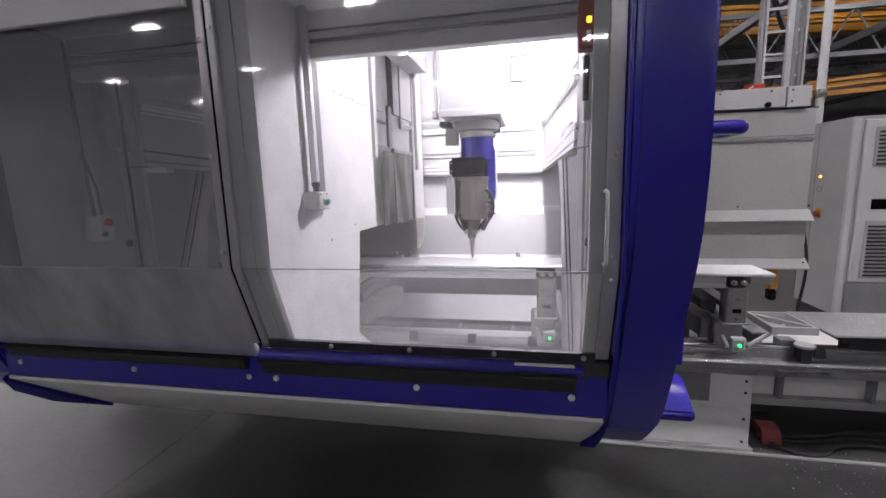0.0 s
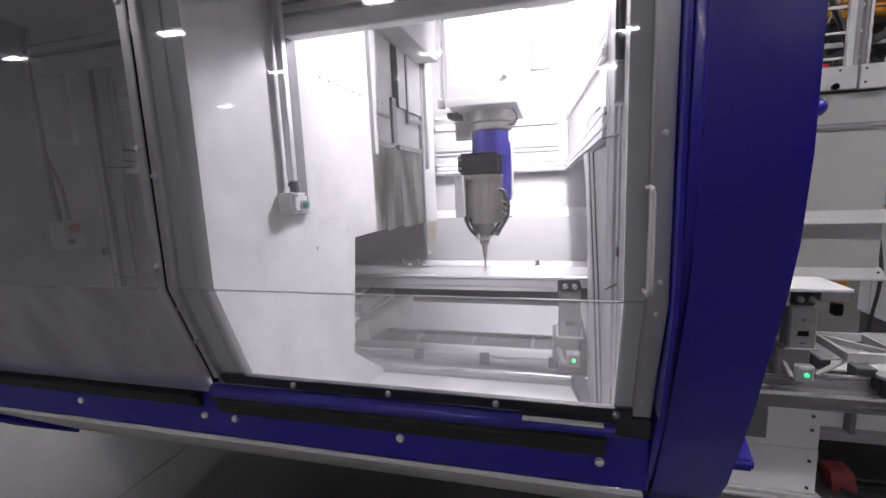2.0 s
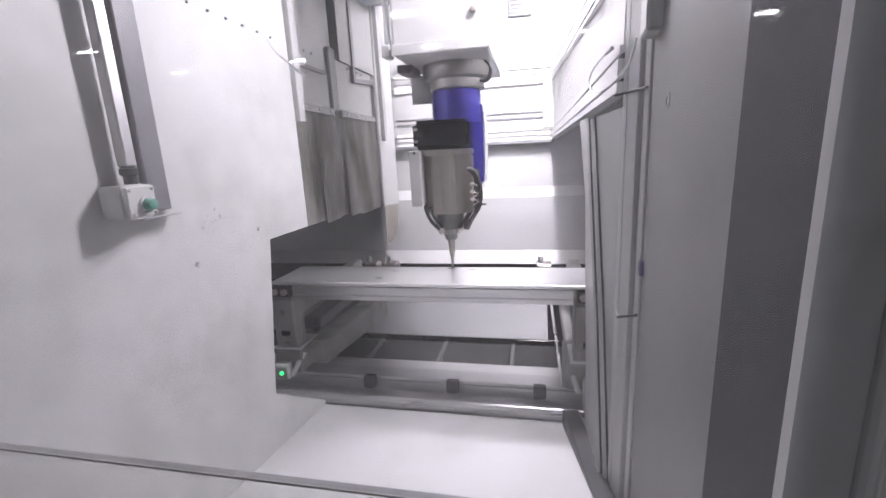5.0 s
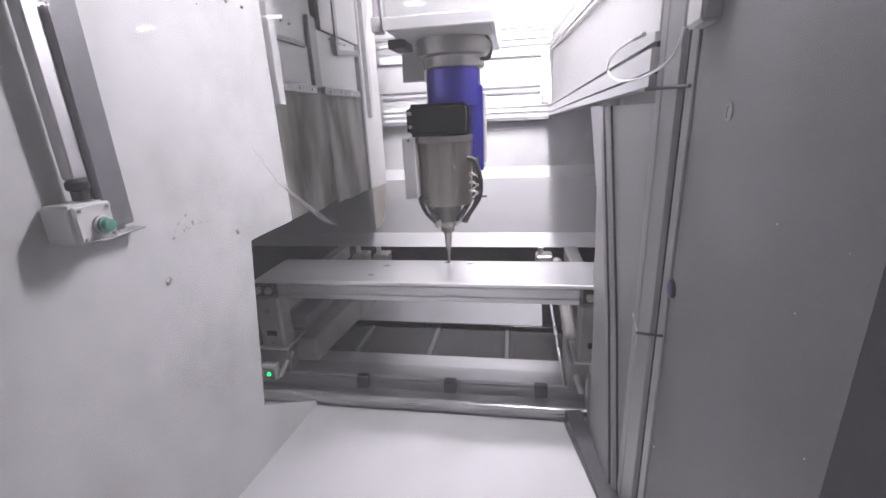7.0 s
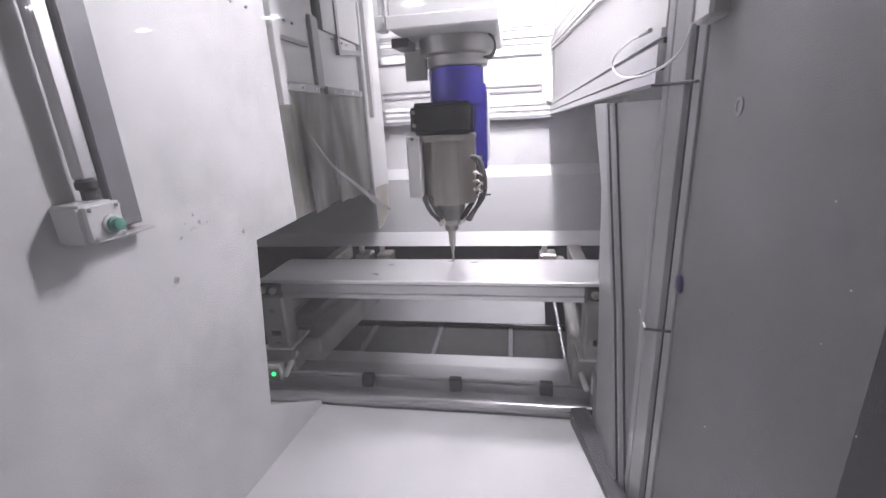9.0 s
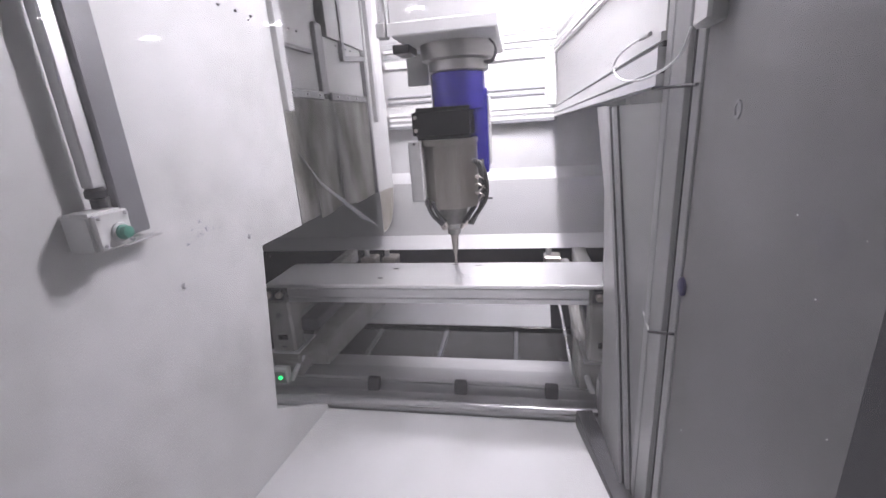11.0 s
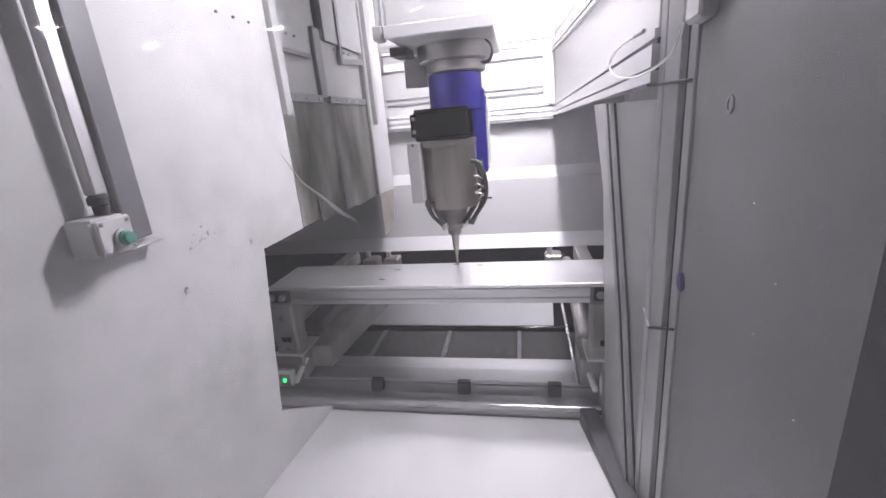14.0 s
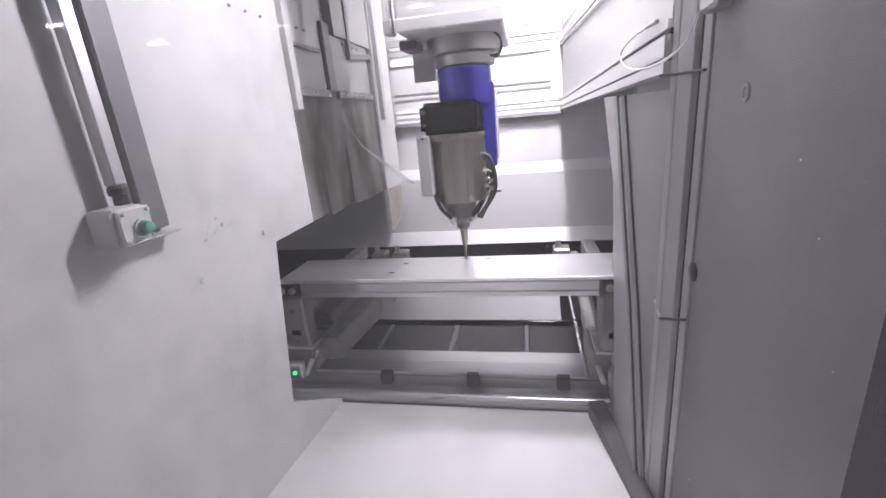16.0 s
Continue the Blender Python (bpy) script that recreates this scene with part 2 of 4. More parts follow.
def tube(points, r, n=10, bm=None, smooth_steps=0):
    """A round bar through the points."""
    pts = [Vector(p) for p in points]
    for _ in range(smooth_steps):
        out = [pts[0]]
        for a, c in zip(pts, pts[1:]):
            out += [a.lerp(c, 0.25), a.lerp(c, 0.75)]
        pts = out + [pts[-1]]
    b = bmesh.new()
    rings = []
    up = Vector((0.13, 0.37, 0.92))
    for i, p in enumerate(pts):
        d = (pts[min(i + 1, len(pts) - 1)] - pts[max(i - 1, 0)]).normalized()
        s = d.cross(up).normalized()
        u = s.cross(d)
        rings.append([b.verts.new(p + r * (math.cos(2 * math.pi * k / n) * s + math.sin(2 * math.pi * k / n) * u)) for k in range(n)])
    for p, q in zip(rings, rings[1:]):
        for k in range(n):
            b.faces.new((p[k], p[(k + 1) % n], q[(k + 1) % n], q[k]))
    b.faces.new(list(reversed(rings[0])))
    b.faces.new(rings[-1])
    bmesh.ops.recalc_face_normals(b, faces=b.faces[:])
    return merge(bm, b)


def extrude_x(profile, x0, x1, bevel=0.0, bm=None):
    """A closed (y, z) outline drawn out along x."""
    b = bmesh.new()
    a = [b.verts.new((x0, y, z)) for y, z in profile]
    c = [b.verts.new((x1, y, z)) for y, z in profile]
    n = len(profile)
    b.faces.new(a)
    b.faces.new(list(reversed(c)))
    for k in range(n):
        b.faces.new((a[k], c[k], c[(k + 1) % n], a[(k + 1) % n]))
    bmesh.ops.recalc_face_normals(b, faces=b.faces[:])
    if bevel:
        bmesh.ops.bevel(b, geom=b.edges[:], offset=bevel, segments=2, affect="EDGES")
    return merge(bm, b)


def thick_line(points, t):
    """A closed outline round an open (y, z) line, t thick to its inner side."""
    out = []
    for i, (y, z) in enumerate(points):
        a, c = Vector(points[max(i - 1, 0)]), Vector(points[min(i + 1, len(points) - 1)])
        d = (c - a).normalized()
        out.append((y - d.y * t, z + d.x * t))
    return list(points) + list(reversed(out))


def bolt(at, axis="-y", r=0.009, parent=None, mat=None, name="bolt"):
    return part(name, lathe([(r, 0), (r, 0.003), (r * 0.75, 0.007), (r * 0.3, 0.0075)], at, axis, 14), mat or ALU, parent)


# ---- hall ----
tagged(link_mesh("floor", box(-30, 30, -26, 34, -0.2, 0, 0), CONCRETE), "grey sealed concrete hall floor with stains", "floor", kind="structure")
for n, b in (("wall_west", (-30.3, -30, -26, 34, 0, 8.5)), ("wall_east", (30, 30.3, -26, 34, 0, 8.5)), ("wall_south", (-30, 30, -26.3, -26, 0, 8.5)), ("wall_north", (-30, 30, 34, 34.3, 0, 8.5))):
    tagged(link_mesh(n, box(*b, 0), HALL_GREY), "grey clad hall wall", "wall", kind="structure")
tagged(link_mesh("trim", box(-2.155, -2.145, -10, 2.55, 0.0005, 0.002, 0), DARK), "dark sealed floor joint", "floor joint", kind="structure")
tagged(link_mesh("trim", box(-2.6, 6.0, 2.53, 2.552, 0.0005, 0.012, 0.002), GREY), "pale steel strip on the floor", "floor strip", kind="structure")
tagged(link_mesh("ceiling", box(-30.3, 30.3, -26.3, 34.3, 8.5, 8.7, 0), WHITE), "grey hall roof sheeting", "ceiling", kind="structure")


def hall_lamp(x, y, light, label, z=6.0):
    o = thing("hall_lamp", label, "lamp", (x, y, z), "hall lamps")
    part("housing", box(-0.4, 0.4, -0.15, 0.15, 0.012, 0.08, 0.01), GREY, o)
    for sy in (-0.07, 0.07):
        part("tube_light", box(-0.37, 0.37, sy - 0.035, sy + 0.035, -0.012, 0.01, 0.004), light, o, "glowing white light tube")
    for sx in (-0.3, 0.3):
        part("hanger", tube([(sx, 0, 0.08), (sx, 0, 2.5)], 0.006, 6), TRUSS, o)
    return o


bright = hall_lamp(-16.4, 0.7, LAMP, "white twin-tube hall lamp hung under the roof")
dim = hall_lamp(-16.4, -17.5, LAMP_LOW, "dimmed twin-tube hall lamp hung under the roof")
for ix in range(5):
    for iy in range(7):
        if (ix or iy) and (ix or iy != 4) and iy != 3:
            copy_thing(bright if iy > 3 else dim, Matrix.Translation((-16.4 + ix * 6.2, -17.5 + iy * 4.55, 6.0)))


def truss(y, z):
    """A lattice girder across the hall."""
    o = thing("roof_truss", "grey steel lattice roof truss", "roof truss", (0, y, z), "roof trusses")
    part("chord", box(-6, 20, -0.06, 0.06, -0.06, 0.06, 0.006), TRUSS, o)
    part("chord", box(-6, 20, -0.06, 0.06, 1.0, 1.12, 0.006), TRUSS, o)
    for k in range(20):
        x = -5.5 + k * 1.25
        part("brace", tube([(x, 0, 0), (x + 0.62, 0, 1.05)], 0.022, 6), TRUSS, o)
        part("brace", tube([(x + 1.25, 0, 0), (x + 0.62, 0, 1.05)], 0.022, 6), TRUSS, o)
    for x in (-5, 3, 11, 19):
        part("hanger", tube([(x, 0, 1.1), (x, 0, 8.5 - z)], 0.03, 6), TRUSS, o)
    return o


for y, z in ((12.5, 4.3), (16.5, 4.6), (20.5, 4.6)):
    truss(y, z)
purlins = thing("roof_purlins", "grey steel purlins running along the hall", "roof beam", (0, 0, 0))
for x in (1.5, 4.2, 7.0, 9.8, 12.6):
    part("purlin", box(x - 0.06, x + 0.06, 5.0, 24, 4.3, 4.45, 0.01), TRUSS, purlins)
for k in range(5):
    part("stay", tube([(1.5 + k * 2.2, 8.0, 4.4), (4.5 + k * 2.2, 12.5, 3.7)], 0.05, 6), TRUSS, purlins)


def crane_girder(x, y, z, h, turn, length):
    """A riveted box girder; it starts at x, y and runs off at the given turn."""
    o = thing("crane_girder", "orange-yellow painted steel crane girder", "crane girder", (x, y, z), "crane girders")
    o.rotation_euler = (0, 0, radians(turn))
    part("web", box(-2, length, -0.05, 0.05, 0, h, 0.004), YELLOW, o)
    for z0 in (-0.1, h * 0.44, h):
        part("flange", box(-2, length, -0.16, 0.05, z0, z0 + 0.1, 0.004), YELLOW, o)
    # Dark bars drawn for the shaded gaps between the orange flanges.
    for z0 in (h * 0.22, h * 0.72):
        part("flange_gap_shade", box(-2, length, -0.1, -0.051, z0, z0 + 0.035, 0.004), DARK, o)
    for k in range(4):
        a = -1 + (length + 1) * k / 3
        part("hanger", box(a - 0.06, a + 0.06, -0.04, 0.04, h + 0.05, 8.5 - z, 0.005), TRUSS, o)
    return o


crane_girder(4.9, 13.2, 5.22, 0.52, 9.5, 9)
crane_girder(8.7, 15.6, 3.86, 0.3, -26, 9)


def cable_mast(x, y):
    """A ladder-like riser for cables with a square duct before it."""
    o = thing("cable_riser", "bare aluminium ladder-type cable riser with a square duct", "cable ladder", (x, y, 0))
    for sx in (-0.165, 0.165):
        part("rail", box(sx - 0.03, sx - 0.006, -0.03, 0.03, 1.95, 8.5, 0.004), FRAME_ALU, o)
        part("rail", box(sx + 0.006, sx + 0.03, -0.02, 0.03, 1.95, 8.5, 0.004), ALU_V, o)
    for k in range(28):
        part("rung", box(-0.134, 0.134, -0.008, 0.008, 2.06 + 0.2 * k, 2.082 + 0.2 * k, 0.003), WHITE, o)
    part("duct", box(0.0, 0.045, -0.09, -0.04, 1.95, 8.5, 0.004), ALU_V, o)
    part("duct", box(0.05, 0.085, -0.08, -0.04, 1.95, 8.5, 0.004), FRAME_ALU, o)
    return o


cable_mast(2.385, 4.8)

pipe = thing("down_pipe", "white painted steel pipe with a clamp", "pipe", (2.852, 5.0, 0))
part("tube", tube([(0, 0, 2.0), (0, 0, 8.5)], 0.036, 18), WHITE, pipe)
part("clamp", lathe([(0.045, 2.28), (0.055, 2.3), (0.055, 2.34), (0.045, 2.36)]), STEEL, pipe)

# ---- machine enclosure ----
LX, RX = -0.83, 0.268       # inner faces of the partition and of the side wall
FRONT = [(1.16, 2.5), (1.16, 1.352), (1.262, 1.075)]

enclosure = thing("machine_enclosure", "white and blue enclosure of a large milling machine", "machine")
column = [(1.10, 2.75), (1.10, 1.6), (1.115, 1.46), (1.14, 1.36), (1.178, 1.25), (1.225, 1.11), (1.275, 0.99), (1.32, 0.885), (1.37, 0.81), (1.43, 0.748), (1.5, 0.685), (1.55, 0.648), (1.6, 0.618), (1.645, 0.606), (1.66, 0.63), (1.66, 2.75)]
for a, b in ((0.296, 0.461), (-2.28, -2.03)):
    part("corner_column", extrude_x(column, a, b, 0.014), BLUE, enclosure, "glossy dark blue painted corner column")
part("column_edge", extrude_x(thick_line([(1.125, 2.5), (1.125, 1.45), (1.135, 1.33), (1.2, 1.1)], 0.06), 0.2865, 0.2945), BLUE, enclosure)
part("sill_panel", box(-2.03, 0.296, 1.31, 1.34, 0.862, 1.0, 0.004), BLUE, enclosure, "dark blue painted sill strip")
part("lower_panel", extrude_x(thick_line([(1.312, 0.861), (1.58, 0.62), (1.6, 0.615), (2.52, 0.5)], -0.012), -2.03, 0.284), PANEL, enclosure, "white sloping lower panel")
for x in (-1.95, -1.405, -0.917, -0.81, -0.30, 0.19):
    bolt((x, 1.31, 0.925), parent=enclosure, r=0.011, mat=PANEL)
part("seal_strip", extrude_x([(1.262, 1.008), (1.315, 1.008), (1.315, 0.945), (1.3, 0.945), (1.285, 0.995), (1.262, 1.0)], -0.85, 0.2, 0.002), RUBBER, enclosure, "dull black rubber seal strip")
part("seal_strip", extrude_x([(1.262, 1.008), (1.315, 1.008), (1.315, 0.955), (1.3, 0.955), (1.285, 0.995), (1.262, 1.0)], -1.98, -0.915, 0.002), RUBBER, enclosure, "dull black rubber seal strip")
part("guide_tube", tube([(-0.82, 1.258, 1.04), (0.02, 1.258, 1.04)], 0.02, 18), BLUE_METAL, enclosure, "shiny blue guide tube")
part("guide_tube", tube([(-1.97, 1.30, 1.04), (-0.86, 1.30, 1.04)], 0.02, 18), BLUE_METAL, enclosure, "shiny blue guide tube")
part("guide_tube", tube([(0.02, 1.258, 1.038), (0.215, 1.258, 1.038)], 0.014, 14), BLUE, enclosure)
part("rule", box(0.02, 0.19, 1.236, 1.25, 1.053, 1.058, 0.001), PANEL, enclosure, "bright metal rule on the sill")
part("sill_beam", box(-0.84, 0.296, 1.292, 1.345, 1.001, 1.05, 0.004), DARK, enclosure)
part("sill_beam", box(-2.03, -0.841, 1.325, 1.345, 1.001, 1.05, 0.004), GREY, enclosure)


def column_skirt(edge, foot, tip):
    """A curved foot that runs from the column in under the sloping panel."""
    outline = [(edge, 1.298, 0.868), (edge + (tip - edge) * 0.14, 1.36, 0.806), (edge + (tip - edge) * 0.42, 1.45, 0.722), (tip, 1.58, 0.611), (foot, 1.58, 0.611), (foot, 1.54, 0.635), (foot, 1.4, 0.76)]
    b = bmesh.new()
    upper = [b.verts.new(p) for p in outline]
    lower = [b.verts.new((x, y - 0.012, z - 0.014)) for x, y, z in outline]
    b.faces.new(upper)
    b.faces.new(list(reversed(lower)))
    for k in range(len(upper)):
        b.faces.new((upper[k], upper[(k + 1) % len(upper)], lower[(k + 1) % len(upper)], lower[k]))
    bmesh.ops.recalc_face_normals(b, faces=b.faces[:])
    part("column_skirt", b, BLUE_SHADED, enclosure, "curved blue column skirt")


column_skirt(-2.03, -2.15, -1.86)
column_skirt(0.294, 0.295, 0.25)
# side wing with its bow handle and step bracket
part("side_wing", box(0.463, 0.757, 2.06, 2.1, 0.72, 2.4, 0.008), BLUE, enclosure)
part("side_panel", box(0.405, 0.447, 1.662, 2.1, 0.8, 2.75, 0.004), BLUE, enclosure)
part("bow_handle", tube([(0.74, 2.05, 1.775), (0.9, 2.05, 1.775), (0.935, 2.08, 1.775), (0.935, 2.2, 1.775), (0.9, 2.23, 1.775), (0.74, 2.23, 1.775)], 0.03, 12, smooth_steps=2), BLUE, enclosure, "blue padded bow handle")
part("step_bracket", extrude_x([(2.02, 0.485), (2.02, 0.51), (2.2, 0.605), (2.24, 0.605), (2.24, 0.46), (2.03, 0.46)], 0.62, 0.81, 0.012), BLUE, enclosure, "blue moulded bracket")

# inner walls
part("partition_wall", extrude_x([(1.2, 2.75), (2.46, 2.75), (2.46, 1.34), (2.197, 1.34), (2.106, 0.80), (2.43, 0.575), (2.43, 0.545), (1.62, 0.655), (1.36, 0.98), (1.3, 1.08), (1.2, 1.36)], LX - 0.03, LX), WALL, enclosure, "white inner wall with dust and scuffs")
part("back_wall", box(-3.4, 1.4, 3.76, 3.8, 1.3, 3.0, 0.002), WALL, enclosure)
part("back_ledge", extrude_x([(3.80, 1.36), (3.76, 1.36), (3.70, 1.3), (3.70, 0.95), (3.64, 0.87), (3.70, 0.865), (3.80, 0.865)], -3.4, 1.4), WHITE, enclosure, "white stepped back wall panel")
# Dark sheet puts the shade of the pit below the ledge into colour.
part("pit_shade", box(-3.4, 1.4, 3.82, 3.86, 0.2, 0.865, 0.002), DARK, enclosure)
# Unseen walls added to keep the hall light out of the bays.
part("end_light_block", box(-3.44, -3.401, 2.5, 3.8, 0.5, 2.83, 0.002), WHITE, enclosure)
part("front_light_block", box(-3.4, -2.281, 2.5, 2.54, 0.66, 2.83, 0.002), WHITE, enclosure)
part("side_light_block", box(0.72, 0.756, 2.101, 3.279, 1.2, 2.8, 0.002), GREY, enclosure)
part("side_light_block", box(0.725, 0.75, 3.281, 3.758, 0.5, 2.8, 0.002), GREY, enclosure)
part("roof", box(-2.1, 0.35, 1.17, 1.74, 2.28, 2.31, 0.002), PANEL, enclosure, "pale inner roof panel")
part("roof", box(-3.4, 1.4, 1.742, 3.8, 2.8, 2.83, 0.002), WHITE, enclosure)
part("front_header", box(-2.03, 0.296, 1.13, 1.16, 2.5, 2.75, 0.004), WHITE, enclosure)
for a, b in ((LX, 0.29), (-2.0, LX - 0.04)):
    part("header_beam", box(a, b, 1.74, 1.79, 2.1, 2.8, 0.004), PANEL, enclosure)
    part("header_rib", box(a, b, 1.725, 1.739, 2.155, 2.17, 0.002), MID, enclosure)
    part("header_rib", box(a, b, 1.725, 1.739, 2.2, 2.206, 0.002), MID, enclosure)
part("chip_floor", extrude_x([(1.6, 0.665), (2.43, 0.555), (2.43, 0.54), (1.6, 0.65)], -2.0, 0.262), TRAY, enclosure, "white chip floor with fine metal dust")
part("floor_upstand", extrude_x([(1.345, 1.0), (1.355, 1.0), (1.61, 0.664), (1.6, 0.655)], -2.0, 0.262), TRAY, enclosure)
# Dark strip added where a shaded gap runs along the chip floor.
gap_fill = box(0.012, 0.07, 0, 0.47, 0.53, 0.625, 0.002)
part("floor_gap_fill", turned(gap_fill, pose(0.222, 1.94, 0, 0, 0, 8.0)), DARK, enclosure, "dark strip in place of the shaded gap beside the chip floor")
# framing of the back wall
for z0, z1, y0, m in ((1.655, 1.668, 3.744, PANEL), (1.669, 1.683, 3.748, GREY), (1.684, 1.703, 3.742, PANEL), (1.704, 1.713, 3.748, GREY), (1.714, 1.73, 3.742, PANEL), (1.786, 1.8, 3.752, MID), (1.82, 1.832, 3.752, MID), (1.983, 1.99, 3.75, GREY), (1.991, 2.03, 3.742, PANEL), (2.046, 2.074, 3.75, GREY), (2.082, 2.1, 3.746, PANEL), (2.101, 2.106, 3.75, MID), (2.122, 2.127, 3.752, GREY), (2.137, 2.142, 3.752, GREY)):
    part("frame_bar", box(-0.83, 0.186, y0, 3.7598, z0, z1, 0.002), m, enclosure)
# Grey strip painted in for the shadow line below the frame bars.
part("frame_shadow", box(-0.83, 0.19, 3.7, 3.758, 1.636, 1.654, 0.001), MID, enclosure)
for x0, x1, m in ((0.127, 0.138, PANEL), (0.139, 0.144, GREY), (0.145, 0.186, PANEL)):
    part("frame_post", box(x0, x1, 3.73, 3.7415, 1.731, 1.99, 0.0015), m, enclosure)
vent = part("vent", box(-0.08, 0.06, 3.735, 3.758, 2.38, 2.6, 0.004), STRIP, enclosure, "grey square vent grille")
for k in range(9):
    part("slat", box(-0.07, 0.05, 3.728, 3.736, 2.395 + 0.022 * k, 2.405 + 0.022 * k, 0.001), DARK, vent)
for k in range(6):
    bolt((LX, 1.98 + 0.075 * k, 2.02), "x", 0.004, enclosure, MID)
bolt((LX, 1.86, 1.34), "x", 0.008, enclosure)
bolt((LX, 2.14, 1.385), "x", 0.007, enclosure)
part("wall_seam", box(LX + 0.0002, LX + 0.0008, 1.42, 2.195, 1.319, 1.3205, 0), WALL, enclosure)
scuffs = random.Random(5)
for k in range(46):
    y, z, r = (1.94 + scuffs.gauss(0, 0.03), 1.45 + scuffs.gauss(0, 0.016), 0.0065) if k < 12 else (scuffs.uniform(1.55, 2.15), 1.44 - 0.12 * scuffs.random() ** 2 + scuffs.gauss(0, 0.035), 0.0028)
    r *= scuffs.uniform(0.5, 1.2)
    a = scuffs.uniform(0, 6.28)
    corners = [(y + r * scuffs.uniform(0.5, 1.2) * math.cos(a + q), z + r * scuffs.uniform(0.4, 1.0) * math.sin(a + q)) for q in (0, 1.9, 4.1)]
    part("scuff", extrude_x(corners, LX + 0.0001, LX + 0.0006), SCUFF, enclosure)
# steel skirts and rubber curtain over the table opening
skirt = [("skirt_sheet", 2.52, 2.80, 1.985, 2.75, -0.85), ("skirt_sheet", 2.52, 2.84, 1.83, 1.983, -0.862), ("skirt_sheet", 2.96, 3.42, 2.06, 2.75, -0.845), ("skirt_sheet", 2.92, 3.4, 1.83, 2.06, -0.86), ("skirt_sheet", 2.80, 2.93, 1.99, 2.75, -0.875)]
for n, y0, y1, z0, z1, x in skirt:
    part(n, box(x - 0.012, x, y0, y1, z0, z1, 0.002), GREY, enclosure)
part("slot_strip", box(-0.868, -0.848, 2.85, 2.915, 1.82, 2.1, 0.003), MID, enclosure)
part("skirt_edge", extrude_x([(3.1, 2.75), (3.13, 2.75), (3.13, 2.0), (3.4, 2.03), (3.4, 2.005), (3.1, 1.975)], -0.856, -0.838), MID, enclosure)
part("skirt_edge", box(-0.86, -0.845, 2.52, 2.79, 1.968, 1.984, 0.002), MID, enclosure)
part("skirt_edge", box(-0.86, -0.835, 3.385, 3.41, 1.30, 2.0, 0.002), MID, enclosure)
part("clamp_bar", box(-0.862, -0.84, 2.515, 2.84, 1.795, 1.828, 0.003), FRAME_ALU, enclosure)
part("clamp_bar", box(-0.862, -0.84, 2.92, 3.38, 1.795, 1.828, 0.003), FRAME_ALU, enclosure)
for y in (2.56, 2.68, 2.79, 2.98, 3.1, 3.22, 3.34):
    bolt((-0.84, y, 1.811), "x", 0.005, enclosure)
for y in (2.6, 2.66, 3.02, 3.08, 3.14, 3.2):
    bolt((-0.84, y, 2.03), "x", 0.0045, enclosure, MID)
part("edge_bracket", extrude_x([(2.462, 2.75), (2.53, 2.75), (2.53, 2.25), (2.505, 2.15), (2.505, 1.745), (2.462, 1.745)], LX - 0.004, LX + 0.02, 0.002), GREY, enclosure, "folded grey edge bracket")
part("edge_bracket", extrude_x([(3.43, 2.75), (3.53, 2.75), (3.53, 2.25), (3.46, 2.1), (3.49, 1.9), (3.475, 1.69), (3.44, 1.69)], LX - 0.004, LX + 0.02, 0.002), GREY, enclosure, "folded grey edge bracket")
part("top_beam", box(-0.85, -0.70, 2.54, 3.35, 2.41, 2.75, 0.004), GREY, enclosure, "grey beam above the skirt sheets")
part("top_beam_end", box(-0.83, -0.71, 3.352, 3.44, 2.43, 2.75, 0.003), MID, enclosure)
part("end_panel", extrude_x([(3.44, 2.75), (3.70, 2.75), (3.70, 1.28), (3.67, 1.16), (3.6, 1.08), (3.5, 1.05), (3.41, 1.05), (3.41, 1.69)], LX - 0.03, LX - 0.006), WHITE, enclosure, "white end panel with a rounded corner")
part("stained_edge", extrude_x([(3.415, 1.30), (3.69, 1.285), (3.662, 1.165), (3.595, 1.088), (3.498, 1.058), (3.415, 1.058)], LX - 0.0055, LX - 0.004), TAPE, enclosure, "stained brownish lower edge")
curtain = thing("rubber_curtain", "stained brown rubber strip curtain over the table opening", "curtain", (-0.855, 2.95, 1.8))
for k in range(6):
    y0 = -0.44 + k * 0.143
    b = bmesh.new()
    rows = []
    for i in range(9):
        z = -i / 8 * (0.468 + 0.008 * k + 0.006 * math.sin(k * 2.1))
        row = []
        for jj in range(5):
            y = y0 + jj / 4 * 0.16 + (0.006 * math.sin(k * 1.7) * (i / 8) ** 2)
            x = 0.003 * math.sin(jj / 4 * 3.14 + k) + 0.006 * (i / 8) ** 2 * math.sin(k * 2.3) + (0.0035 if k % 2 else 0)
            row.append(b.verts.new((x, y, z)))
        rows.append(row)
    for p, q in zip(rows, rows[1:]):
        for jj in range(4):
            b.faces.new((p[jj], p[jj + 1], q[jj + 1], q[jj]))
    bmesh.ops.solidify(b, geom=b.faces[:], thickness=0.003)
    part("strip", b, CURTAIN, curtain)


